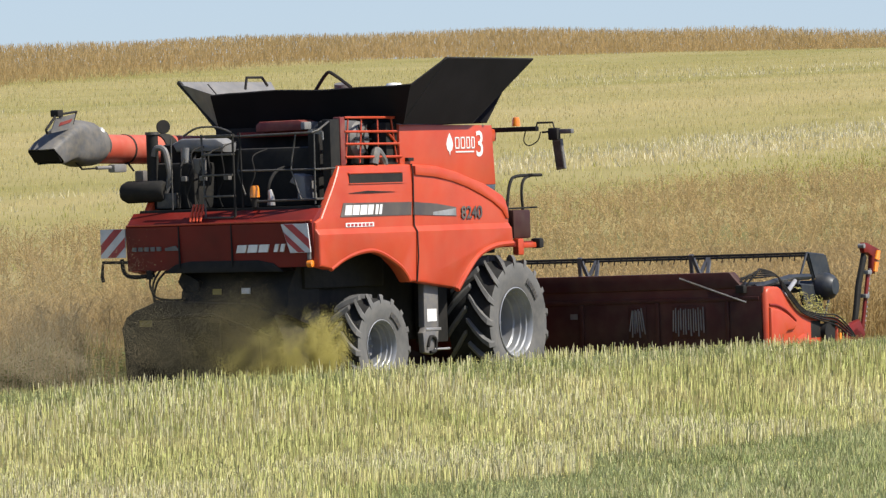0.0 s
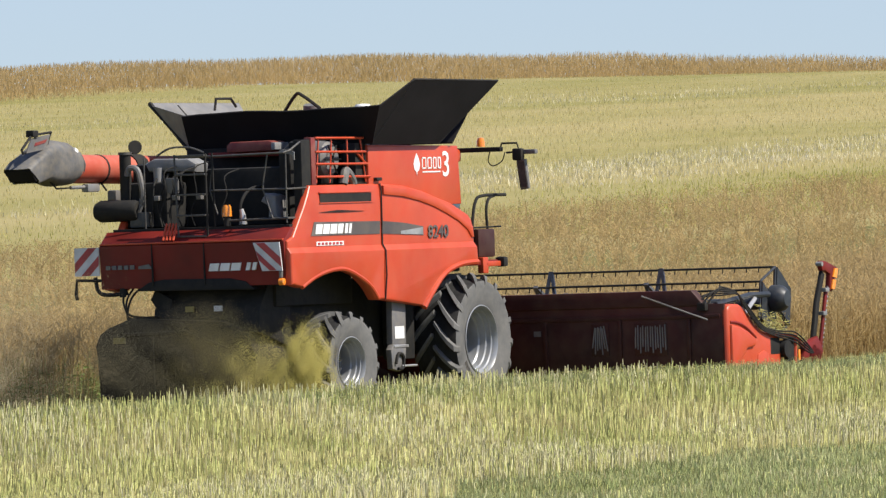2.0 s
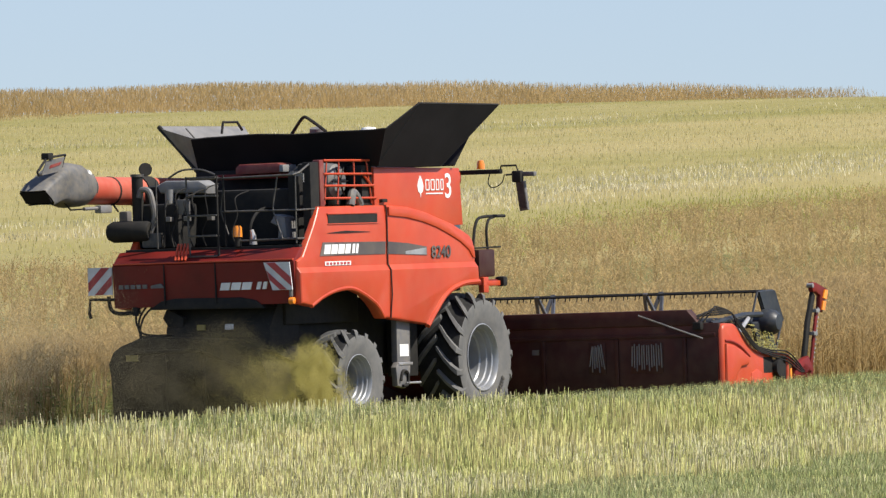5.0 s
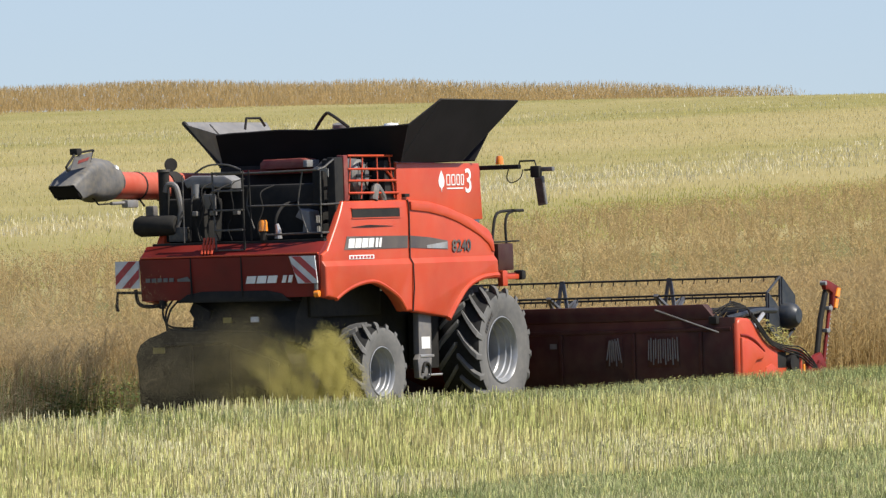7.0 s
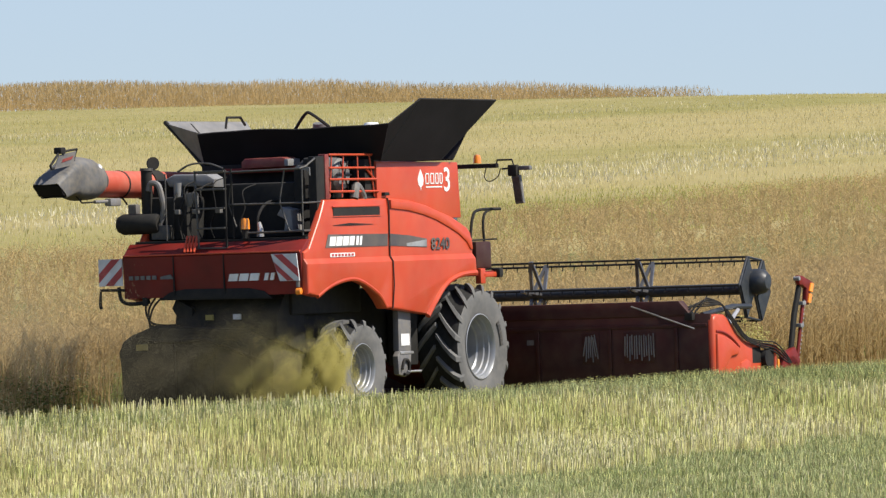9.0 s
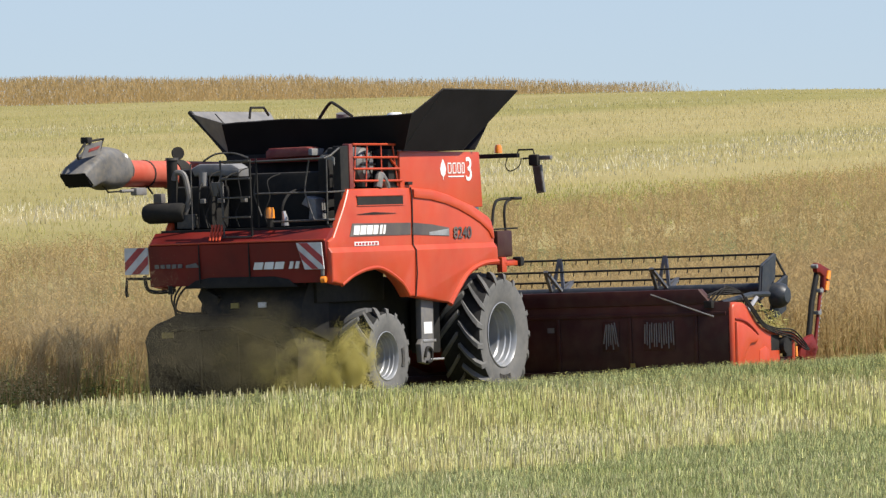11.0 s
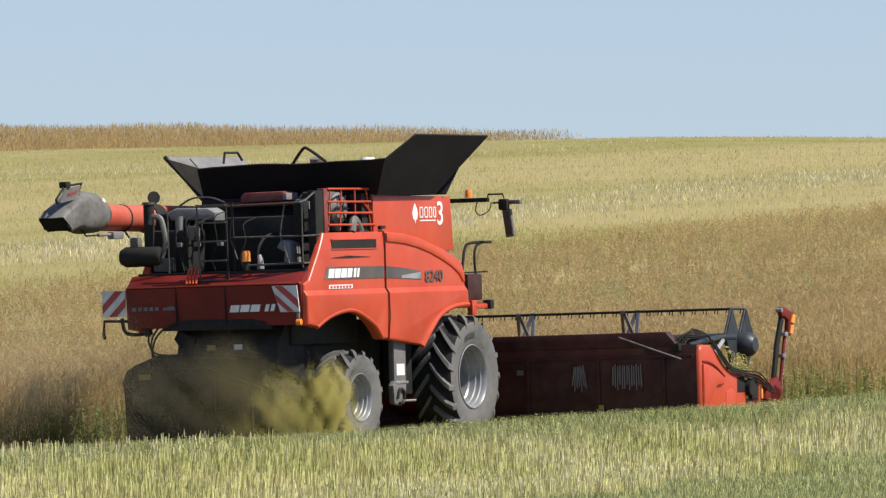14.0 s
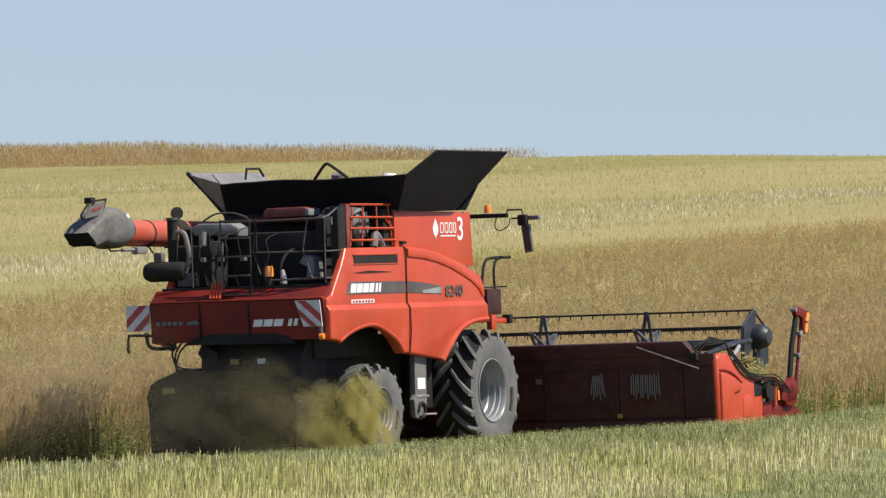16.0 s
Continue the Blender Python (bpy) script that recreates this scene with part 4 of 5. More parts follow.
def unloader():
    a = part("unloading_auger", tube(B(), [(-0.6, 2.05, 3.6), (-5.5, 2.21, 3.69)], 0.21, 20), RED_DUSTY, machine, "red unloading auger folded back along the tank")
    part("collar", tube(B(), [(-3.62, 2.155, 3.655), (-3.3, 2.145, 3.65)], 0.235, 20), BLACK, a)
    part("strap", tube(B(), [(-4.45, 2.18, 3.67), (-4.4, 2.18, 3.67)], 0.218, 20), BLACK, a)
    part("collar", tube(B(), [(-5.34, 2.2, 3.685), (-5.26, 2.2, 3.685)], 0.23, 20), GREY, a)
    bm, rings = B(), []
    for x, slope, lo, hi, half, power in ((-5.08, 0.0, 3.53, 3.93, 0.21, 2.2), (-5.2, 0.0, 3.49, 4.0, 0.25, 2.4), (-5.45, 0.0, 3.44, 4.08, 0.265, 2.6), (-5.75, 0.0, 3.44, 4.1, 0.265, 3.0), (-5.98, 0.02, 3.5, 4.04, 0.26, 4.0),
                                          (-6.2, 0.06, 3.52, 3.92, 0.25, 6.0), (-6.42, 0.1, 3.5, 3.8, 0.24, 8.0), (-6.56, 0.14, 3.48, 3.70, 0.235, 8.0)):
        ring = []
        for j in range(24):
            g = 2 * math.pi * j / 24
            c, d = math.cos(g), math.sin(g)
            u, w = math.copysign(abs(c) ** (2 / power), c), math.copysign(abs(d) ** (2 / power), d)
            ring.append(bm.verts.new((x - slope * w + 0.01 * math.sin(7 * g + 9 * x), 2.21 + half * u, (lo + hi) / 2 + (hi - lo) / 2 * w + 0.008 * math.sin(5 * g + 11 * x))))
        rings.append(ring)
    for p, q in zip(rings, rings[1:]):
        for j in range(24):
            bm.faces.new((p[j], p[(j + 1) % 24], q[(j + 1) % 24], q[j]))
    inner = [bm.verts.new(v.co * 0.9 + Vector((-6.3, 2.21, 3.59)) * 0.1) for v in rings[-1]]
    for j in range(24):
        bm.faces.new((rings[-1][j], rings[-1][(j + 1) % 24], inner[(j + 1) % 24], inner[j]))
    bm.faces.new(rings[0][::-1])
    boot = part("spout", bm, BOOT, a, "worn grey rubber spout", 60)
    # dark panel closes the mouth in place of the shade inside
    part("spout_mouth_shade", panel([(-6.5, 1.99, 3.52), (-6.5, 2.43, 3.52), (-6.66, 2.43, 3.68), (-6.66, 1.99, 3.68)], 0.03), TARP, boot)
    bm = tube(B(), [(-6.72, 2.1, 3.97), (-6.42, 2.1, 4.18), (-5.86, 2.1, 4.22), (-5.99, 2.1, 4.03), (-6.69, 2.1, 3.92), (-6.72, 2.1, 3.97)], 0.02, 6)
    tube(bm, [(-6.3, 2.1, 4.19), (-6.42, 2.1, 3.97)], 0.014, 6)
    box(bm, (-6.46, -6.3), (2.05, 2.18), (4.15, 4.25), 0.02)
    part("spout_bracket", bm, BLACK, boot)
    part("spout_hatch", panel([(-6.62, 2.09, 3.92), (-6.46, 2.09, 4.13), (-5.92, 2.09, 4.19), (-6.03, 2.09, 3.98)], 0.02), GREY, boot, "grey hatch on the spout")
    part("hatch_mark", panel([(-6.4, 2.075, 4.02), (-6.36, 2.075, 4.07), (-6.02, 2.075, 4.12), (-6.08, 2.075, 4.07)], 0.006), RED_COVER, boot)
    part("spout_rivet_band", tube(B(), bend([(-5.12, 2.04, 3.56), (-5.12, 1.985, 3.68), (-5.12, 1.985, 3.78), (-5.12, 2.06, 3.92)], 4), 0.014, 5), GREY, boot)
    part("spout_patch", slab(B(), [(-5.40, 3.9), (-5.36, 3.99), (-5.28, 3.95), (-5.3, 3.86)], 1, 1.985, 2.02), WHITE, boot)
    part("lever", tube(B(), [(-6.0, 2.1, 3.55), (-5.75, 2.1, 3.4), (-4.75, 2.1, 3.42)], 0.014, 6), BLACK, a)
    part("ram", tube(B(), [(-5.35, 2.1, 3.41), (-4.75, 2.1, 3.42)], 0.026, 8), COVER, a)
    part("work_lamp", box(B(), (-4.95, -4.6), (2.03, 2.15), (3.34, 3.46), 0.03), COVER, a)
    part("lamp_bracket", tube(B(), [(-4.5, 2.1, 3.5), (-4.3, 2.1, 3.36)], 0.015, 6), BLACK, a)
    part("lamp_bracket", tube(B(), [(-4.4, 2.1, 3.5), (-4.65, 2.1, 3.4)], 0.015, 6), BLACK, a)
    part("work_lamp", box(B(), (-4.2, -4.05), (2.0, 2.15), (3.2, 3.36), 0.03), GREY, a)
    part("round_mirror", spin(B(), [(0, -0.02), (0.1, -0.02), (0.1, 0.02), (0, 0.02)], 20, Matrix.Translation((-3.42, 2.1, 3.98)) @ pose(0, 0, 0, 0, 0, -40)), BLACK, a)
    part("mirror_stalk", tube(B(), [(-3.42, 2.12, 3.98), (-3.35, 2.12, 3.82)], 0.015, 6), BLACK, a)


def cab():
    c = part("cab", slab(B(), [(0.04, 2.2), (0.04, 3.62), (1.2, 3.62), (1.4, 3.0), (1.2, 2.2)], 1, -0.72, 0.72, 0.05), GLASS, machine, "tinted glass cab")
    part("cab_roof", box(B(), (0.0, 1.35), (-0.78, 0.78), (3.62, 3.82), 0.06), RED, c, "red cab roof")
    part("cab_floor", box(B(), (0.0, 1.25), (-0.74, 0.74), (2.0, 2.2), 0.03), BLACK, c)
    arm = part("mirror_arm", box(B(), (1.3, 1.4), (-1.45, -0.7), (3.76, 3.83), 0.015), BLACK, machine, "black mirror arm")
    be = part("beacon", spin(B(), [(0, 0.14), (0.045, 0.13), (0.06, 0.08), (0.065, 0.0), (0, 0)], 14, Matrix.Translation((1.35, -1.1, 3.84)) @ pose(0, 0, 0, 90)), AMBER, arm, "amber beacon")
    part("loop", tube(B(), [(1.35, -1.42, 3.77), (1.35, -1.45, 3.88), (1.36, -1.7, 3.88), (1.4, -1.72, 3.75), (1.4, -1.5, 3.74)], 0.016, 6), BLACK, arm)
    part("joint", box(B(), (1.34, 1.46), (-1.78, -1.62), (3.62, 3.8), 0.03), BLACK, arm)
    part("side_camera", box(B(), (1.4, 1.5), (-1.98, -1.76), (3.71, 3.78), 0.02), GREY, arm)
    part("mirror", slab(B(), [(-1.66, 3.62), (-1.82, 3.64), (-1.87, 3.2), (-1.72, 3.18)], 0, 1.38, 1.46, 0.03), GREY, arm, "grey wing mirror")
    part("mirror_glass", slab(B(), [(-1.68, 3.59), (-1.81, 3.61), (-1.85, 3.23), (-1.73, 3.21)], 0, 1.372, 1.382), RAIL, arm)
    part("cable", tube(B(), bend([(1.35, -1.25, 3.76), (1.35, -1.22, 3.62), (1.35, -1.3, 3.55), (1.35, -1.45, 3.62), (1.35, -1.5, 3.75)], 4), 0.009, 5), BLACK, arm)
    p = part("platform_rail", tube(B(), bend([(0.6, -1.3, 2.44), (0.64, -1.3, 2.75), (0.74, -1.3, 3.02), (0.95, -1.3, 3.11), (1.7, -1.3, 3.12)], 5), 0.024, 8), BLACK, machine, "black handrail beside the cab platform")
    part("rail", tube(B(), bend([(1.1, -1.3, 2.62), (1.08, -1.3, 2.9), (1.16, -1.3, 3.06), (1.35, -1.3, 3.11)], 5), 0.022, 8), BLACK, p)
    part("rail", tube(B(), [(0.6, -1.3, 2.64), (1.53, -1.3, 2.65)], 0.015, 6), BLACK, p)
    part("platform_box", box(B(), (0.72, 1.25), (-1.35, -0.8), (2.2, 2.62), 0.04), RED_DARK_SHADED, p, "dark red box on the platform")
    part("platform", box(B(), (0.3, 1.3), (-1.36, -0.7), (2.08, 2.16), 0.02), RED_DULL_SHADED, p)
    part("lamp_bracket", box(B(), (0.85, 1.32), (-1.40, -1.33), (2.06, 2.14), 0.02), RED, p)
    part("bracket_foot", box(B(), (0.75, 0.92), (-1.40, -1.3), (1.96, 2.2), 0.02), RED, p)
    part("front_lamp", box(B(), (1.3, 1.44), (-1.46, -1.3), (2.05, 2.2), 0.04), BLACK, p)
    part("feeder_house", slab(B(), [(0.5, 0.8), (0.5, 1.7), (2.1, 1.25), (2.1, 0.4)], 1, -0.72, 0.72, 0.03), RED_DULL_SHADED, machine, "dull red feeder house")


def underside():
    st = part("drop_plate", slab(B(), [(-2.2, 0.98), (-2.18, 1.75), (-1.76, 1.75), (-1.78, 0.98)], 1, -1.42, -1.32, 0.01), GREY, machine, "grey steel plate with a white label")
    part("white_label", box(B(), (-2.12, -1.84), (-1.426, -1.418), (1.06, 1.24)), WHITE, st)
    part("plate_foot", slab(B(), [(-2.25, 0.62), (-2.28, 0.9), (-2.2, 0.98), (-1.8, 0.98), (-1.85, 0.7), (-2.0, 0.58)], 1, -1.44, -1.34, 0.02), GREY, st)
    part("towing_eye", tube(B(), bend([(-2.18, -1.46, 0.7), (-2.1, -1.46, 0.84), (-1.95, -1.46, 0.8), (-1.97, -1.46, 0.64), (-2.12, -1.46, 0.62)], 4), 0.025, 6), BLACK, st)
    part("pin", tube(B(), [(-2.0, -1.46, 0.66), (-1.55, -1.46, 0.66)], 0.018, 6), STEEL, st)
    part("tie_bar", box(B(), (-2.2, -1.76), (-1.45, -1.41), (0.93, 0.97), 0.005), STEEL, st)
    part("fuel_tank", box(B(), (-2.5, -0.9), (0.9, 1.4), (0.8, 1.6), 0.1), BLACK, machine)
    part("step_panel", box(B(), (-1.55, -1.0), (-1.15, -0.9), (0.75, 1.6), 0.03), BLACK, machine)
    # straw chopper and spreader
    sp = part("straw_spreader", slab(B(), [(-0.9, 0.2), (-0.95, 0.9), (-0.8, 1.25), (-0.4, 1.42), (0.4, 1.46), (1.12, 1.5), (1.32, 1.42), (1.5, 1.36), (1.64, 1.27), (1.72, 1.1), (1.69, 0.9), (1.66, 0.2)], 0, -5.46, -4.5, 0.05), SPREADER, machine, "dust-covered black straw spreader")
    part("chopper_housing", slab(B(), [(-5.35, 1.25), (-5.3, 1.6), (-5.0, 1.98), (-4.4, 1.98), (-4.4, 1.0)], 1, -0.95, 0.8, 0.02), BLACK, sp)
    for y in (-0.55, 0.1, 0.75):
        part("back_rib", box(B(), (-5.5, -5.45), (y - 0.025, y + 0.025), (0.25, 1.12 + 0.12 * y), 0.01), SPREADER, sp)
    part("back_flap", slab(B(), [(-0.75, 0.95), (0.2, 1.3), (1.2, 1.28), (1.22, 1.22), (0.2, 1.24), (-0.72, 0.89)], 0, -5.5, -5.44, 0.01), SPREADER, sp)
    for y in (0.12, -0.35):
        part("warning_label", box(B(), (-5.36, -5.33), (y, y + 0.13), (1.56, 1.64)), YELLOW if y > 0 else SIGNWHITE, sp)
    part("warning_label", box(B(), (-5.472, -5.455), (1.2, 1.4), (1.13, 1.22)), YELLOW, sp)
    part("chute_arm", slab(B(), [(0.55, 1.2), (0.5, 1.75), (0.78, 1.9), (0.86, 1.75), (0.72, 1.55), (0.9, 1.25)], 0, -5.3, -5.2, 0.02), BLACK, sp)
    for k in range(4):
        part("deflector", panel([(-5.46, -0.8 + 0.75 * k, 0.3), (-5.46, -0.7 + 0.75 * k, 0.3), (-5.6, -0.75 + 0.77 * k, 0.4), (-5.6, -0.85 + 0.77 * k, 0.4)], 0.02), BLACK, sp)
    for k in range(3):
        part("hydraulic_hose", tube(B(), bend([(-5.35, 1.2 - 0.12 * k, 1.95), (-5.42, 1.24 - 0.06 * k, 1.75), (-5.42, 1.15, 1.55 - 0.05 * k), (-5.35, 0.95 - 0.1 * k, 1.5), (-5.3, 0.75, 1.5)]), 0.017, 6), BLACK, machine)
    part("coupling", tube(B(), [(-5.4, 1.25, 1.8), (-5.4, 1.25, 1.93)], 0.05, 8), BLACK, machine)
    part("tool_bar", tube(B(), bend([(-5.4, 1.7, 2.1), (-5.4, 1.66, 1.9), (-5.4, 1.5, 1.84), (-5.35, 1.2, 1.86)]), 0.03, 8), BLACK, machine)
    # warning boards
    for y0, y1, sgn, x in ((1.61, 2.02, 1, -5.44), (-1.42, -0.99, -1, -5.53)):
        lean = 0.0 if sgn > 0 else 0.1
        bd = part("warning_board", slab(B(), [(y0 - lean * 0.4, 2.12), (y1 - lean * 1.4, 2.12), (y1, 2.53), (y0, 2.53)], 0, x, x + 0.02), SIGNWHITE, machine, "red and white striped warning board")
        for k in range(3):
            a = -0.18 + 0.29 * k
            strip = []
            for u, z in ((a, 2.125), (a + 0.14, 2.125), (a + 0.14 + 0.41, 2.525), (a + 0.41, 2.525)):
                strip.append((u, z))
            clip = clip_strip(strip, 0.005, 0.405)
            if len(clip) > 2:
                pts = []
                for u, z in clip:
                    f = (z - 2.12) / 0.41
                    uu = u if sgn > 0 else 0.41 - u
                    lo = y0 - lean * 0.4 * (1 - f)
                    hi = y1 - lean * 1.4 * (1 - f)
                    # stripes fall towards the middle of the machine
                    pts.append((hi - (hi - lo) * (uu / 0.41), z))
                part("stripe", slab(B(), pts, 0, x - 0.004, x), SIGNRED, bd)
    part("board_arm", tube(B(), [(-5.42, 1.58, 2.05), (-5.42, 2.0, 2.06), (-5.42, 2.02, 1.85), (-5.42, 2.0, 1.78)], 0.026, 6), BLACK, machine)
    lb = part("marker_lamp", tube(B(), [(-5.5, -1.42, 2.02), (-5.5, -1.42, 2.12)], 0.03, 8), GREY, machine)
    part("lens", spin(B(), [(0, -0.05), (0.05, -0.04), (0.055, 0.03), (0, 0.05)], 12, Matrix.Translation((-5.5, -1.43, 1.96))), AMBER, lb, "amber marker lens")
    for x0 in (-0.36, -0.54, -0.72, -0.88, -0.98):
        part("logo_bar", slab(B(), [(x0, 2.14), (x0 - 0.03, 2.25), (x0 + 0.12, 2.25), (x0 + 0.15, 2.14)] if x0 > -0.8 else [(x0, 2.14), (x0 - 0.03, 2.25), (x0 + 0.03, 2.25), (x0 + 0.06, 2.14)], 0, -5.462, -5.42), WHITE, machine)
    for x0 in (1.02, 1.12, 1.22, 1.32, 1.42):
        part("logo_bar", slab(B(), [(x0, 2.2), (x0, 2.26), (x0 + 0.07, 2.26), (x0 + 0.07, 2.2)], 0, -5.462, -5.42), GREY, machine)
    part("arrow_mark", slab(B(), [(0.72, 2.2), (0.78, 2.27), (0.95, 2.24), (0.95, 2.2)], 0, -5.462, -5.42), GREY, machine)


def clip_strip(pts, lo, hi):
    """Cut an outline at two values of its first coordinate."""
    for side, lim in ((1, lo), (-1, hi)):
        out = []
        for i, p in enumerate(pts):
            q = pts[(i + 1) % len(pts)]
            a, b = side * (p[0] - lim), side * (q[0] - lim)
            if a >= 0:
                out.append(p)
            if a * b < 0:
                t = a / (a - b)
                out.append((p[0] + (q[0] - p[0]) * t, p[1] + (q[1] - p[1]) * t))
        pts = out
        if len(pts) < 3:
            return []
    return pts


def wheel(name, R, width, rim, x, y, lugs, parent, sgn):
    """A lugged tyre on a dished silver rim; sgn is the side that faces out."""
    w = part(name, spin(B(), [(rim * 0.98, -width * 0.40), (rim * 1.06, -width * 0.42), (R * 0.80, -width * 0.5), (R * 0.875, -width * 0.47), (R * 0.905, -width * 0.38),
                              (R * 0.915, 0), (R * 0.905, width * 0.38), (R * 0.875, width * 0.47), (R * 0.80, width * 0.5), (rim * 1.06, width * 0.42), (rim * 0.98, width * 0.40)], 48),
             (TYRE, TYRE_SHADED), parent, "dusty grey lugged tyre")
    # tread band darkened between the lugs: their shade is put into its colour
    w.data.polygons.foreach_set("material_index", [1 if math.hypot(p.center.x, p.center.z) > R * 0.85 else 0 for p in w.data.polygons])
    bm = B()
    for k in range(lugs):
        for s in (-1, 1):
            a0 = 2 * math.pi * (k + (0.5 if s > 0 else 0)) / lugs
            rows = []
            for i, u in enumerate((0.02, 0.2, 0.36, 0.46, 0.5)):
                yy = s * u * width
                a = a0 - 0.46 * (u / 0.5) ** 0.9
                rt = R * (1.0, 1.0, 0.985, 0.95, 0.86)[i]
                rb = R * (0.9, 0.9, 0.89, 0.86, 0.80)[i]
                half = (0.05, 0.06, 0.07, 0.08, 0.065)[i] * 0.55 / R
                rows.append([bm.verts.new((r * math.sin(a + h), yy, r * math.cos(a + h))) for r, h in ((rb, -half * 1.4), (rt, -half), (rt, half), (rb, half * 1.4))])
            for p, q in zip(rows, rows[1:]):
                for j in range(3):
                    bm.faces.new((p[j], p[j + 1], q[j + 1], q[j]))
            bm.faces.new(rows[0])
            bm.faces.new(rows[-1][::-1])
    part("tread", bm, TYRE, w, sharp=25)
    o = sgn
    prof = [(rim * 1.03, o * width * 0.43), (rim * 1.0, o * width * 0.44), (rim * 0.95, o * width * 0.40), (rim * 0.93, o * width * 0.33), (rim * 0.89, o * width * 0.31), (rim * 0.88, o * width * 0.22),
            (rim * 0.84, o * width * 0.2), (rim * 0.82, o * width * 0.08), (rim * 0.78, o * width * 0.05), (rim * 0.76, -o * width * 0.2), (rim * 0.4, -o * width * 0.18), (rim * 0.36, -o * width * 0.14), (0, -o * width * 0.14)]
    r = part("rim", spin(B(), prof, 40), RIM, w, "silver dished wheel rim")
    for k in range(10):
        a = 2 * math.pi * k / 10
        c = (rim * 0.52 * math.cos(a), -o * width * 0.19, rim * 0.52 * math.sin(a))
        part("wheel_bolt", tube(B(), [c, (c[0], c[1] + o * 0.05, c[2])], 0.022, 6), STEEL, w)
    part("hub", tube(B(), [(0, -o * width * 0.15, 0), (0, -o * width * 0.06, 0)], rim * 0.16, 14), RIM, w)
    bm = B()
    n = 7
    for k in range(n):
        a = 0.5 + k * 0.085
        rr = rim + (R * 0.82 - rim) * 0.55
        box(bm, (-0.022, 0.022), sorted((o * width * 0.476, o * width * 0.462)), (-0.045, 0.045), 0, Matrix.Translation((rr * math.sin(a), 0, rr * math.cos(a))) @ pose(0, 0, 0, 0, math.degrees(a), 0))
    part("sidewall_lettering", bm, RAIL, w)
    w.matrix_basis = pose(x, y, R)
    return w


body()
lettering("8240", 0.25, Matrix.Translation((-1.17, -1.516, 2.525)) @ Matrix.Diagonal((1.28, 1, 1, 1)) @ Matrix.Rotation(radians(90), 4, "X") @ Matrix.Shear("XZ", 4, (0.0, 0.0)), DARKSTRIPE, machine, "model_number")
tank()
engine_deck()
unloader()
cab()
underside()
WHEELS = [(wheel("front_wheel", 0.99, 0.72, 0.50, 0, -1.42, 17, machine, -1), 0.99, 0, -1.42), (wheel("front_wheel", 0.99, 0.72, 0.50, 0, 1.42, 17, machine, 1), 0.99, 0, 1.42),
          (wheel("rear_wheel", 0.75, 0.56, 0.37, -3.85, -1.4, 15, machine, -1), 0.75, -3.85, -1.4), (wheel("rear_wheel", 0.75, 0.56, 0.37, -3.85, 1.4, 15, machine, 1), 0.75, -3.85, 1.4)]

# ---------------------------------------------------------------- header
header = tagged(new("grain_header"), "wide red cutting header with a tined reel, shade darkened into its back", "header")
REEL_X, REEL_R = 4.35, 0.55
REEL_TURN, REEL_PHASE = 106.9, 4.0
TINE_BARS = []


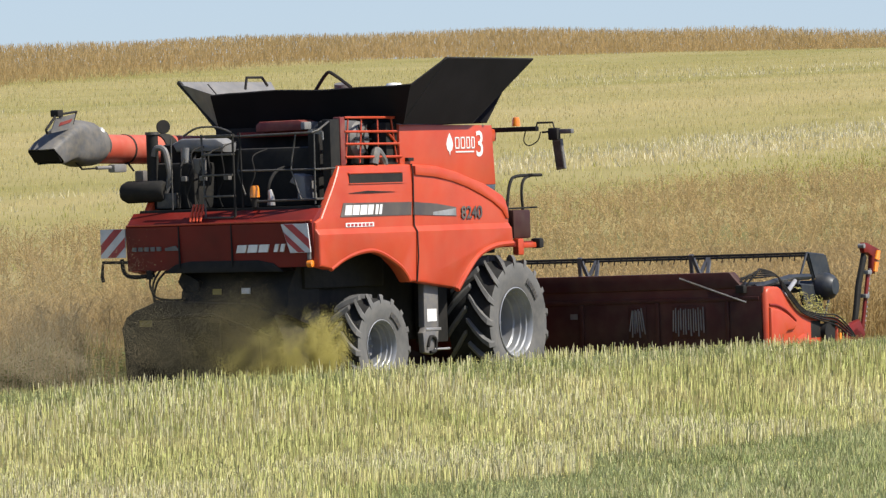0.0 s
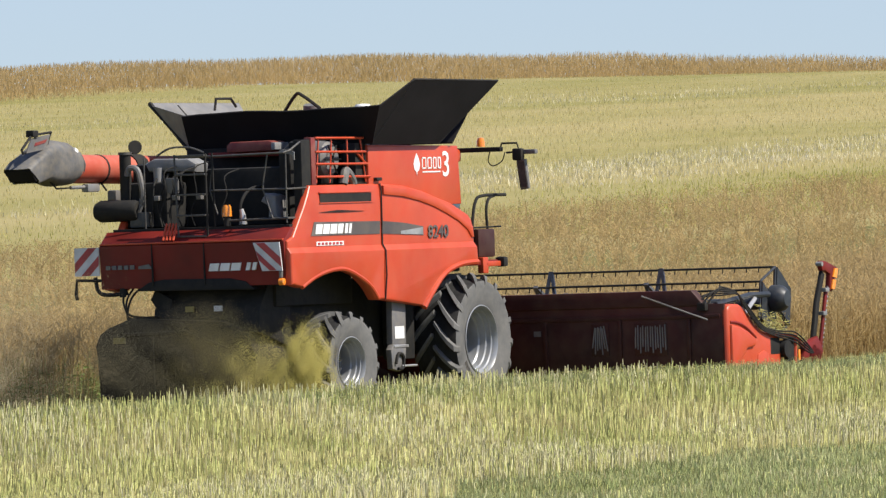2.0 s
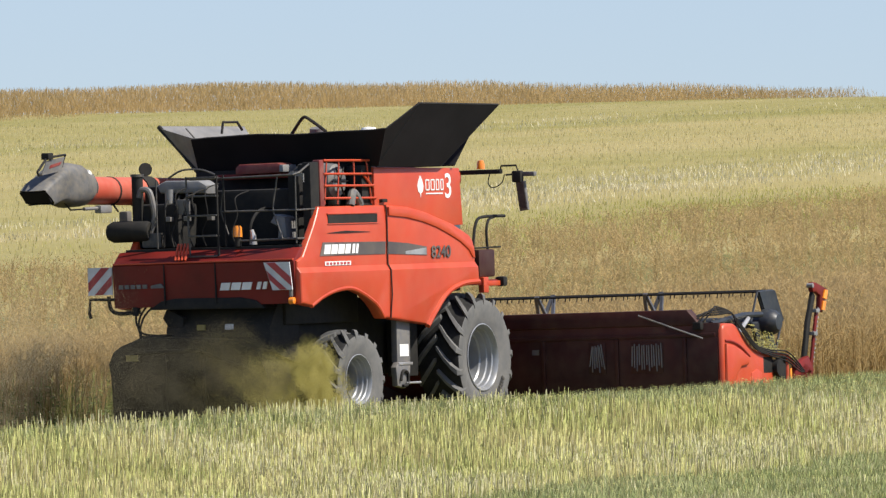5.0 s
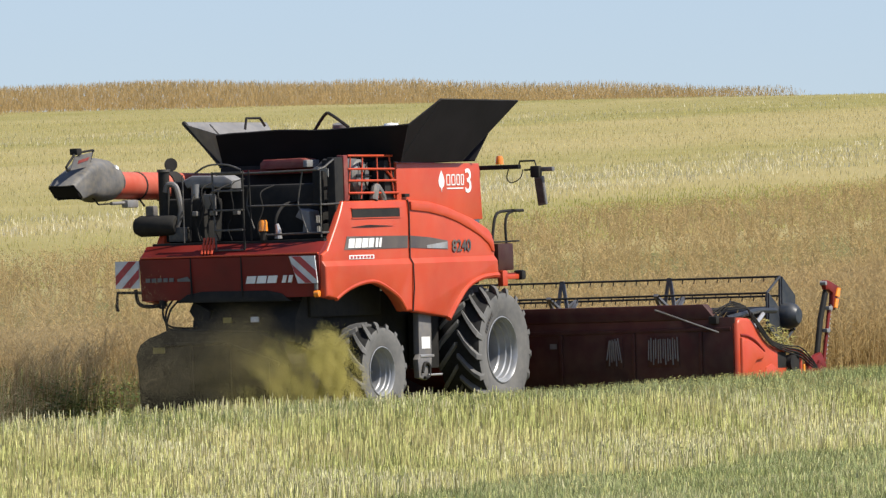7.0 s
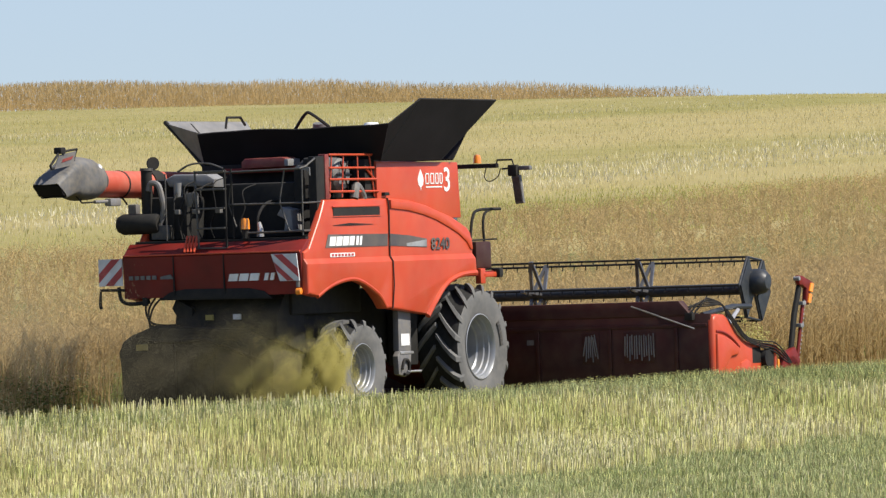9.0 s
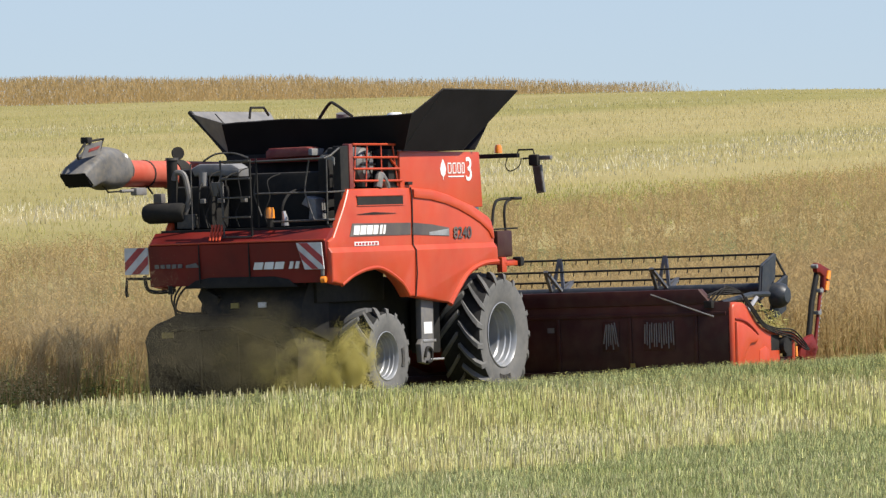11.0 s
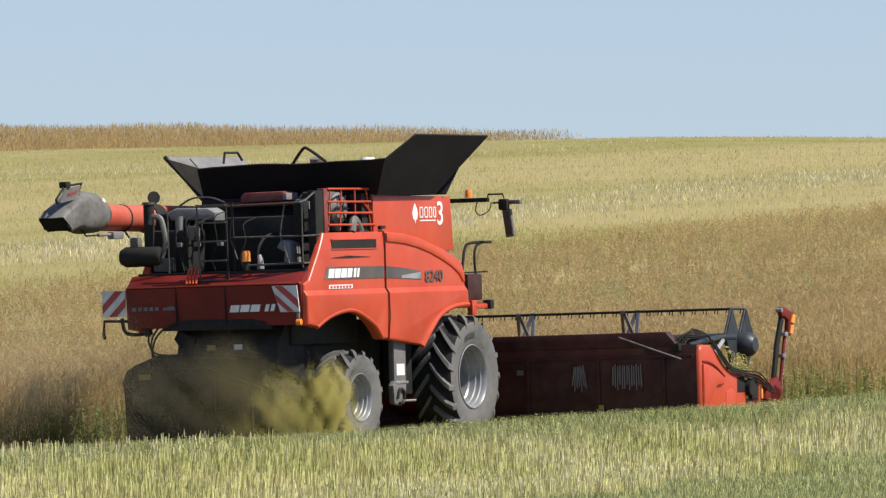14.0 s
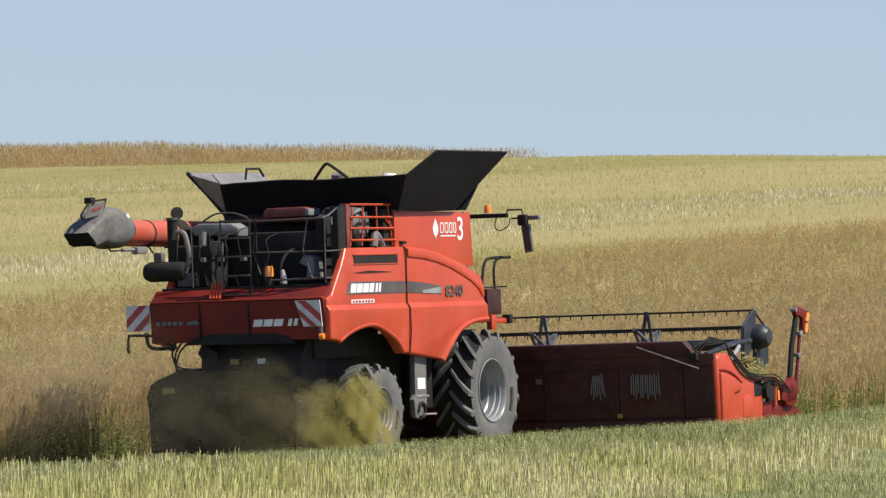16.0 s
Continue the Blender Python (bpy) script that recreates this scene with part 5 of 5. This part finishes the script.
def build_header():
    back = part("back_sheet", slab(B(), [(-4.68, 0.16), (-4.68, 1.4), (4.68, 1.4), (4.68, 0.16)], 0, 2.1, 2.15, 0.008), RED_DARK_SHADED, header, "red back sheet with shade put into its colour")
    part("top_beam", slab(B(), [(-4.16, 1.61), (-4.38, 1.37), (4.38, 1.37), (4.16, 1.61)], 0, 2.06, 2.26, 0.02), RED_DARK_SHADED, back)
    part("low_beam", box(B(), (2.02, 2.2), (-4.6, 4.6), (0.2, 0.36), 0.02), RED_DARK_SHADED, back)
    part("mid_rib", box(B(), (2.07, 2.12), (-4.62, 4.62), (1.19, 1.25), 0.01), RED_DARK_SHADED, back)
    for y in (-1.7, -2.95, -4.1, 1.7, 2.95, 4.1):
        part("rib", box(B(), (2.06, 2.11), (y - 0.03, y + 0.03), (0.36, 1.19), 0.01), RED_DARK_SHADED, back)
    for y0, n in ((-2.76, 7), (-3.73, 13)):
        wd = 0.042 * n
        win = part("sight_window", box(B(), (2.085, 2.098), (y0, y0 + wd), (0.66, 1.14), 0.004), RED_DARK_SHADED, back, "slotted sight window")
        for k in range(n):
            y = y0 + 0.012 + 0.042 * k
            lean = (0.12 if n < 8 else 0.02) * (n / 2 - k) / n + 0.004 * math.sin(k * 2.9)
            z0, z1 = 0.74 + 0.05 * math.sin(k * 2.3), 1.12 - 0.04 * abs(math.sin(k * 1.7))
            part("slat", slab(B(), [(y, z0), (y + 0.016, z0), (y + 0.014 + lean, z1), (y + lean, z1)], 0, 2.07, 2.09), COVER, win)
    part("small_label", box(B(), (2.09, 2.099), (-1.62, -1.5), (0.98, 1.06)), GREY, back)
    part("yellow_label", box(B(), (2.0, 2.02), (-3.06, -2.98), (0.4, 0.47)), YELLOW, back)
    part("prop_rod", tube(B(), [(1.98, -3.9, 1.36), (1.98, -4.46, 1.17)], 0.013, 6), COVER, header, "bare steel prop rod")
    part("prop_sleeve", tube(B(), [(1.98, -3.38, 1.54), (1.98, -3.9, 1.36)], 0.015, 6), GREY, header)
    part("hydraulic_block", box(B(), (2.0, 2.25), (-4.42, -4.28), (1.3, 1.42), 0.02), BLACK, header)
    for k in range(5):
        part("hose", tube(B(), bend([(2.1, -4.1 - 0.08 * k, 1.42), (2.25, -4.2 - 0.08 * k, 1.5 + 0.025 * k), (2.5, -4.45, 1.52 + 0.03 * k), (2.75, -4.6, 1.52), (2.9, -4.62, 1.3 - 0.03 * k)]), 0.014, 6), BLACK, header)
    part("trough", slab(B(), [(2.15, 0.14), (2.15, 0.5), (2.3, 0.22), (2.9, 0.16), (4.1, 0.18), (4.1, 0.12)], 1, -4.66, 4.66), RED_DARK_SHADED, header)
    part("cutter_bar", box(B(), (4.1, 4.25), (-4.66, 4.66), (0.1, 0.15)), STEEL, header)
    bm = tube(B(), [(2.85, -4.6, 0.55), (2.85, 4.6, 0.55)], 0.2, 14)
    for s in (-1, 1):
        prev = None
        for k in range(97):
            a, y = k * math.pi / 8 * s, s * (0.6 + 3.9 * k / 96)
            pr = [bm.verts.new((2.85 + r * math.cos(a), y, 0.55 + r * math.sin(a))) for r in (0.19, 0.31)]
            if prev:
                bm.faces.new((prev[0], prev[1], pr[1], pr[0]))
            prev = pr
    part("feed_auger", bm, STEEL, header, "steel feed auger")
    END = [(2.1, 0.16), (2.1, 1.3), (2.14, 1.36), (2.25, 1.39), (2.5, 1.38), (2.68, 1.32), (2.84, 1.21), (2.98, 1.09), (3.2, 0.98), (3.5, 0.92), (3.8, 0.9), (3.86, 0.6), (3.78, 0.16)]
    for sgn in (-1, 1):
        y0, y1 = sorted((sgn * 4.6, sgn * 4.74))
        ep = part("end_panel", slab(B(), END, 1, y0, y1, 0.045, 3), RED, header, "bright red moulded end panel")
        o = sgn * 4.735
        part("end_moulding", slab(B(), [(2.16, 1.08), (2.42, 1.05), (2.7, 0.97), (3.0, 0.84), (2.9, 0.74), (2.66, 0.72), (2.4, 0.5), (2.14, 0.3)], 1, *sorted((o - sgn * 0.02, o + sgn * 0.05)), bevel=0.045, seg=3), RED, ep)
        # darker tube along the crease stands for the groove's shade
        part("end_groove", tube(B(), bend([(2.17, o, 1.12), (2.42, o + sgn * 0.004, 1.1), (2.7, o + sgn * 0.006, 1.02), (3.0, o + sgn * 0.004, 0.87)], 4), 0.024, 6), RED_DULL_SHADED, ep)
        part("end_moulding", slab(B(), [(3.0, 0.3), (3.05, 0.62), (3.25, 0.68), (3.42, 0.62), (3.42, 0.3)], 1, *sorted((o - sgn * 0.02, o + sgn * 0.02)), bevel=0.02, seg=2), RED, ep)
        part("end_recess", box(B(), (3.48, 3.8), sorted((o - sgn * 0.02, o + sgn * 0.006)), (0.6, 0.86), 0.01), BLACK, ep, "black recess in the end panel")
        # low divider nose and the drive parts on it
        d0, d1 = sorted((sgn * 4.6, sgn * 4.72))
        dv = part("divider", slab(B(), [(3.84, 0.2), (3.84, 0.5), (4.6, 0.5), (5.1, 0.36), (5.5, 0.2)], 1, d0, d1, 0.02), RED_DULL_SHADED, header, "dull red crop divider with drive parts")
        q = sgn * 4.76
        part("drive_frame", tube(B(), [(3.78, q, 0.88), (4.3, q, 0.86), (4.52, q, 0.7), (4.9, q, 0.58)], 0.026, 8), RED, dv)
        part("drive_frame", tube(B(), [(4.28, q, 0.86), (4.25, q, 0.4)], 0.03, 8), RED, dv)
        part("drive_motor", tube(B(), [(3.92, sgn * 4.66, 0.68), (3.92, sgn * 4.82, 0.68)], 0.13, 14), BLACK, dv)
        part("drive_cover", box(B(), (3.98, 4.2), sorted((sgn * 4.7, sgn * 4.78)), (0.5, 0.84), 0.02), BLACK, dv)
        part("gearbox", slab(B(), [(4.62, 0.4), (4.66, 0.66), (4.85, 0.74), (5.08, 0.62), (5.05, 0.42), (4.85, 0.36)], 1, *sorted((sgn * 4.66, sgn * 4.8)), bevel=0.02), RED_DULL_SHADED, dv)
        part("amber_reflector", box(B(), (4.32, 4.38), sorted((sgn * 4.775, sgn * 4.79)), (0.5, 0.66)), AMBER, dv)
        for k in range(4):
            part("drive_hose", tube(B(), bend([(2.55, sgn * 4.76, 1.46 - 0.02 * k), (2.85, sgn * 4.78, 1.24 - 0.03 * k), (3.2, sgn * 4.78, 1.03 - 0.02 * k), (3.7, sgn * 4.79, 0.95 - 0.03 * k), (4.2, sgn * 4.8, 0.92 - 0.05 * k), (4.6, sgn * 4.8, 0.74 - 0.04 * k), (4.8, sgn * 4.8, 0.6)]), 0.012, 6), BLACK, dv)
        bm = B()
        for k in range(240):
            x = 2.9 + 1.8 * random.random() if k < 70 else random.triangular(2.9, 4.2, 3.5)
            z = float(np.interp(x, [2.9, 3.3, 4.3, 4.7], [1.18, 1.0, 0.9, 0.68])) + (0.08 if k < 70 else 0.26) * random.random()
            g = random.uniform(0, 6.3)
            tube(bm, [(x, sgn * (4.7 + 0.1 * random.random()), z), (x + 0.12 * math.cos(g), sgn * 4.76, z + 0.05 * math.sin(g) - 0.02)], 0.004, 3)
        tagged(part("caught_straw", bm, LITTER, dv, "straw caught on the divider"), kind="stuff")
    kn = part("side_knife", slab(B(), [(4.93, 0.82), (5.02, 0.76), (5.1, 1.0), (5.2, 1.35), (5.4, 1.76), (5.31, 1.82), (5.18, 1.55), (5.08, 1.35), (5.0, 1.05)], 1, -4.74, -4.68, 0.012), BLACK, header, "upright side knife with amber reflectors")
    bm = B()
    for k in range(14):
        f = k / 13
        x, z = 5.17 + 0.26 * f + 0.02 * math.sin(3 * f), 0.66 + 0.88 * f
        slab(bm, [(x, z), (x + 0.05, z + 0.02), (x + 0.01, z + 0.045)], 1, -4.76, -4.74)
    part("knife_blades", bm, STEEL, kn)
    part("knife_bar", slab(B(), [(5.05, 0.58), (5.16, 0.58), (5.22, 0.85), (5.32, 1.21), (5.44, 1.54), (5.36, 1.56), (5.26, 1.21), (5.15, 0.85)], 1, -4.77, -4.73, 0.008), RED_DULL_SHADED, kn, "dark red back bar")
    part("knife_head", slab(B(), [(5.2, 1.92), (5.24, 1.97), (5.36, 1.96), (5.74, 1.86), (5.56, 1.5), (5.46, 1.53), (5.5, 1.76), (5.34, 1.82), (5.24, 1.82)], 1, -4.78, -4.7, 0.012), RED_DULL_SHADED, kn, "dark red head")
    part("knife_cap", tube(B(), [(5.22, -4.79, 1.92), (5.22, -4.69, 1.92)], 0.035, 12), COVER, kn)
    part("knife_foot", slab(B(), [(4.45, 0.5), (4.55, 0.72), (4.8, 0.8), (4.98, 0.84), (5.16, 0.62), (5.0, 0.45), (4.7, 0.42)], 1, -4.8, -4.7, 0.02), RED_DULL_SHADED, kn)
    for z, k in ((1.15, 0.0), (1.5, 0.1)):
        part("knife_clamp", box(B(), (5.17 + k, 5.3 + k), (-4.81, -4.72), (z, z + 0.06), 0.01), COVER, kn)
    part("amber_reflector", slab(B(), [(5.56, 1.72), (5.68, 1.7), (5.73, 1.84), (5.63, 1.85)], 1, -4.8, -4.775), AMBER, kn)
    part("amber_reflector", slab(B(), [(5.5, 1.54), (5.6, 1.53), (5.66, 1.67), (5.55, 1.68)], 1, -4.8, -4.775), AMBER, kn)
    for sgn in (-1, 1):
        arm = part("reel_arm", tube(B(), [(2.2, sgn * 4.5, 1.38), (3.2, sgn * 4.55, 1.5), (REEL_X - 0.5, sgn * 4.55, 1.5)], 0.045, 8), TINBLUE, header, "dark grey reel arm")
        part("ram", tube(B(), [(2.4, sgn * 4.6, 0.9), (3.3, sgn * 4.6, 1.45)], 0.035, 8), STEEL, arm)


def build_reel():
    """The reel turns about its own axle; tine bars hang on spiders."""
    reel = part("reel", tube(B(), [(0, -4.4, 0), (0, 4.4, 0)], 0.09, 14), TINBLUE, header, "tined pick-up reel")
    bars = 6
    for y in (-4.42, -2.48, -0.61, 1.26, 3.1, 4.42):
        end = abs(y) > 4.3
        bm = B()
        if end:
            corner = [Vector((REEL_R * math.cos(2 * math.pi * k / bars), 0, REEL_R * math.sin(2 * math.pi * k / bars))) for k in range(bars)]
            for k in (0, 1, 3, 4):
                p, q = corner[k], corner[(k + 1) % bars]
                slab(bm, [(p.x * 0.25, p.z * 0.25), (p.x, p.z), (q.x, q.z), (q.x * 0.25, q.z * 0.25)], 1, y - 0.012, y + 0.012)
            part("end_plate", bm, TINBLUE, reel, "blue-grey end plate with open sectors")
            for k in range(bars):
                p, q = corner[k], corner[(k + 1) % bars]
                v = Vector((0, y - math.copysign(-0.03, y), 0))
                part("end_spoke", tube(B(), [v, p + v], 0.026, 6), TINBLUE, reel)
                part("end_rim", tube(B(), [p + v, q + v], 0.02, 6), TINBLUE, reel)
            part("bearing", spin(B(), [(0, -0.2), (0.12, -0.19), (0.18, -0.13), (0.205, -0.04), (0.205, 0.06), (0, 0.06)], 24, Matrix.Translation((0.12, y - 0.06, 0)) if y < 0 else Matrix.Translation((0, y, 0)) @ pose(0, 0, 0, 0, 0, 180)), TINBLUE, reel, "domed blue-grey drive cover")
        else:
            bm.free()
            for k in range(bars):
                a0 = 2 * math.pi * k / bars
                p = Vector((math.cos(a0), 0, math.sin(a0))) * REEL_R
                part("spider_arm", slab(B(), [(-0.13, 0.0), (-0.075, 0.0), (0.0, 0.9), (0.075, 0.0), (0.13, 0.0), (0.035, 1.05), (-0.035, 1.05)], 2, -0.02, 0.02), SPIDER, reel).data.transform(
                    Matrix(((0, REEL_R * math.cos(a0), -math.sin(a0), 0), (1, 0, 0, y), (0, REEL_R * math.sin(a0), math.cos(a0), 0), (0, 0, 0, 1))))
    for k in range(bars):
        a = 2 * math.pi * k / bars
        bar = part("tine_bar", tube(B(), [(0, -4.4, 0), (0, 4.4, 0)], 0.017, 8), BLACK, reel)
        bm = B()
        for i in range(44):
            y = -4.32 + 8.64 * i / 43
            tube(bm, [(0, y, 0), (-0.01, y, -0.04), (-0.025, y, -0.075)], 0.01, 3)
        tagged(part("tine_comb", bm, BLACK, bar), kind="stuff")
        TINE_BARS.append((bar, REEL_R * math.cos(a), REEL_R * math.sin(a)))
    return reel


build_header()
reel = build_reel()

# ---------------------------------------------------------------- crop that the header cuts
CUTS = []


def cut_crop():
    """Strips of standing crop across the header's width; each lies down into the trough when the knife reaches it."""
    meshes = []
    for k in range(3):
        tv, tf = crop_template(30 + k, 7, 4)
        n = 130
        p = np.stack([rng.uniform(-0.33, 0.33, n), rng.uniform(-4.36, 4.5, n), np.zeros(n)], -1)
        s = rng.uniform(0.85, 1.12, n)
        a = scatter(tv, tf, p, rng.uniform(0, 6.3, n), np.stack([s, s, s * 1.38], -1), 0.1)
        sv, sf = stem_template()
        q = np.stack([rng.uniform(-0.33, 0.33, 220), rng.uniform(-4.4, 4.55, 220), np.zeros(220)], -1)
        w, h = rng.uniform(0.004, 0.008, 220), rng.uniform(0.5, 1.15, 220)
        b = scatter(sv, sf, q, rng.uniform(0, 6.3, 220), np.stack([w, w, h], -1), 0.12)
        me = raw_mesh("crop_strip", np.concatenate([a[0], b[0]]), np.concatenate([a[1], b[1] + len(a[0])]))
        me.materials.append(CROP)
        meshes.append(me)
    for i in range(30):
        ob = tagged(new("crop_strip", meshes[i % 3]), "strip of ripe brown rape standing before the knife", "crop", "crop strips before the header", "stuff")
        CUTS.append((ob, 4.95 + 0.66 * i))


cut_crop()

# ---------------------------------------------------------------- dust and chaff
# colour of this dust is darkened to stand in for the machine's shadow
SHADED_DUST = material("shaded_dust", (0.13, 0.115, 0.075), 0.95, dark=(0.105, 0.095, 0.065), scale=1.5, island=0.05, spec=0.0, through_light=0.5)
HAZE = material("thin_dust", (0.4, 0.34, 0.22), 0.95, dark=(0.36, 0.3, 0.19), scale=1.5, island=0.05, spec=0.0, through_light=0.5)
CHAFF = material("flying_chaff", (0.44, 0.385, 0.135), 0.95, dark=(0.37, 0.33, 0.105), scale=2.5, island=0.12, spec=0.0, through_light=0.5)
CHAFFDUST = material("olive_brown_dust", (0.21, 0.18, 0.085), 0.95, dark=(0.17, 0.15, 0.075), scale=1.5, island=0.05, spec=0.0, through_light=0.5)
DUSTS = []


def dust(name, label, n, size, centre, radii, mat, turn, wisp=1.6, drift=0.0, surge=0.0):
    """A cloud of tiny flakes, thick in the middle and wispy outside; it sways about its cross axis and drifts (metres a second) along the machine. surge: how far it follows the gusts."""
    r = np.random.default_rng(int(n + centre[2] * 100))
    p = r.normal(0, 0.5, (n * 3, 3))
    keep = np.array([noise.noise(Vector(q) * wisp + Vector((7, 3, centre[0]))) for q in p[: n * 3: 1]]) if n < 20000 else None
    if keep is None:
        k = 2.4
        f = sum(np.sin(p[:, 0] * k * a + b) * np.sin(p[:, 1] * k * c + d) * np.sin(p[:, 2] * k * e + b * d) for a, b, c, d, e in ((1, 0.3, 1.2, 1, 1.1), (2.1, 1, 1.7, 2, 2.3), (3.7, 2, 4.1, 0.5, 3.3)))
        keep = f
    p = p[np.argsort(-(keep + r.normal(0, 0.45, len(p))))[:n]]
    p = p[np.linalg.norm(p, axis=1) < r.normal(1.05, 0.12, n)] * np.array(radii)
    n = len(p)
    tri = np.array([(-1, -0.6, 0), (1, -0.6, 0), (0, 1.1, 0)])
    facing = np.array((-0.5, -0.7, 0.52)) + r.normal(0, 0.16, (n, 3))
    a = np.cross(facing, r.normal(0, 1, (n, 3)))
    b = np.cross(facing, a)
    a /= np.linalg.norm(a, axis=1)[:, None]
    b /= np.linalg.norm(b, axis=1)[:, None]
    s = r.uniform(0.5, 1.2, n)[:, None, None] * size
    v = p[:, None] + (tri[None, :, :1] * a[:, None] + tri[None, :, 1:2] * b[:, None]) * s
    ob = place(name, raw_mesh(name, v.reshape(-1, 3), np.arange(n * 3).reshape(-1, 3)), mat)
    tagged(ob, label, "dust", kind="stuff")
    DUSTS.append((ob, centre, turn, drift, surge))


dust("dust_cloud", "brown dust rolling up behind the spreader, its colour darkened for shade", 130000, 0.0029, (-6.05, -0.4, 0.8), (0.85, 1.15, 0.95), SHADED_DUST, -24)
dust("dust_cloud", "brown dust rolling up behind the spreader, its colour darkened for shade", 110000, 0.0029, (-6.4, 0.7, 0.75), (0.9, 1.15, 0.95), SHADED_DUST, -17)
dust("dust_haze", "thin dust haze drifting over the crop", 100000, 0.0034, (-7.0, 2.6, 1.3), (1.7, 2.3, 1.5), HAZE, -8)
dust("dust_haze", "dust haze lying over the shaded crop", 95000, 0.0038, (-7.2, 2.4, 0.6), (1.6, 1.9, 0.75), HAZE, -6, drift=-0.55)
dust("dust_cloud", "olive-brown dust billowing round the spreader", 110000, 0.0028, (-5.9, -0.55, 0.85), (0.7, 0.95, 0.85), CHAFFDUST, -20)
dust("chaff_plume", "yellow-green chaff thrown out beside the rear wheel", 150000, 0.0042, (-5.45, -1.62, 0.62), (0.7, 0.46, 0.74), CHAFF, -26, surge=1.0)
dust("chaff_plume", "yellow-green chaff thrown out beside the rear wheel", 100000, 0.0033, (-5.9, -1.05, 0.5), (0.95, 0.75, 0.74), CHAFF, -28, surge=0.8)


# ---------------------------------------------------------------- what moves
def at_way(s, z):
    x, y = unlane(s, 0)
    return Matrix.Translation((x, y, z)) @ pose(0, 0, 0, 0, 0, 90 - math.degrees(HEAD)) @ pose(0, 0, 0, 0, -PITCH, 0) @ pose(0, 0, 0, ROLL, 0, 0)


def way(t):
    """Metres driven and height at any time."""
    ts = [r[0] for r in DRIVE]
    return float(np.interp(t, ts, [r[1] for r in DRIVE])), float(np.interp(t, ts, [r[2] for r in DRIVE]))


def motions():
    rows = [(t, at_way(s, z)) for t, s, z in DRIVE]
    walk(machine, rows)
    # the header follows the ground: degrees by which it is raised about the feeder house's pivot
    raised = ((0, 0.0), (1.0, -0.1), (2.0, 0.1), (2.5, -0.3), (4.0, -0.5), (4.5, -0.2), (5.2, -0.25), (7.3, -1.25), (7.5, -1.35), (8.0, -1.05), (8.5, -0.65), (9.0, -0.6), (9.2, -0.9), (11.3, -0.3), (12.5, 0.0),
              (13.0, -0.4), (13.5, -0.58), (14.5, -0.58), (15.0, -0.1), (15.5, 0.8), (16.0, 2.45))
    tilt = lambda t: float(np.interp(t, [r[0] for r in raised], [r[1] for r in raised]))
    walk(header, [(t, m @ pose(0.6, 0, 1.3, 0, -tilt(t), 0) @ pose(-0.6, 0, -1.3)) for t, m in rows])
    for ob, a in CUTS:
        x, y = unlane(a, 0)
        stand = Matrix.Translation((x, y, float(height(x, y)))) @ pose(0, 0, 0, 0, 0, 90 - math.degrees(HEAD)) @ pose(0, 0, 0, ROLL, 0, 0)
        when = float(np.interp(a - 4.55, [r[1] for r in DRIVE], [r[0] for r in DRIVE]))
        flat = pose(4.05, 0, 0.24 + 0.012 * (a - 4.9), 0, -78, 0)
        keys = [(0.0, stand)] if when > 0.04 else []
        if when > 0.04:
            keys.append((when, stand))
        if when < 15.4:
            keys += [(t, at_way(*way(t)) @ flat) for t in [when + 0.5] + [r[0] for r in DRIVE if r[0] > when + 0.65]]
        else:
            keys.append((16.0, stand))
        if keys[0][0] > 0:
            keys = [(0.0, stand)] + keys
        walk(ob, keys)
    quarters = [i * 0.25 for i in range(65)]
    for w, r, x, y in WHEELS:
        steer = (lambda t: -4.4 + 0.225 * t) if x < -1 else (lambda t: 0.0)
        walk(w, [(t, pose(x, y, r, 0, math.degrees(way(t)[0] / r), steer(t))) for t in quarters])
    for ob, x, z in TINE_BARS:
        walk(ob, [(t, pose(x, 0, z, 0, -(REEL_TURN * t + REEL_PHASE), 0)) for t in quarters])
    gust = lambda t: float(np.interp(t, [0, 5, 9.2, 11.3, 12.5, 13.5, 14.3, 16], [0, 0.15, 0.15, 0.6, 0.5, 0.4, 0.4, 0.8]))
    for ob, c, turn, drift, surge in DUSTS:
        walk(ob, [(t, at_way(*way(t)) @ pose(c[0] + drift * t + surge * gust(t) + 0.12 * math.sin(t * 1.7 + c[1]), c[1] + 0.1 * math.sin(t * 1.1 + c[0]), c[2] + 0.06 * math.sin(t * 2.3 + c[1]), 0, turn * math.sin(0.55 * t + c[1]), 0)) for t in quarters])
    lift = ((0, 1.35), (3.5, 1.36), (5.2, 1.38), (7.3, 1.50), (8.0, 1.38), (8.4, 1.76), (9.2, 1.78), (11.3, 1.56), (12.5, 1.57), (13.0, 1.45), (14.0, 1.48), (15.0, 1.44), (15.5, 1.42), (16.0, 1.42))
    walk(reel, [(t, pose(REEL_X, 0, float(np.interp(t, [a for a, _ in lift], [b for _, b in lift])), 0, REEL_TURN * t + REEL_PHASE, 0)) for t in quarters])


motions()
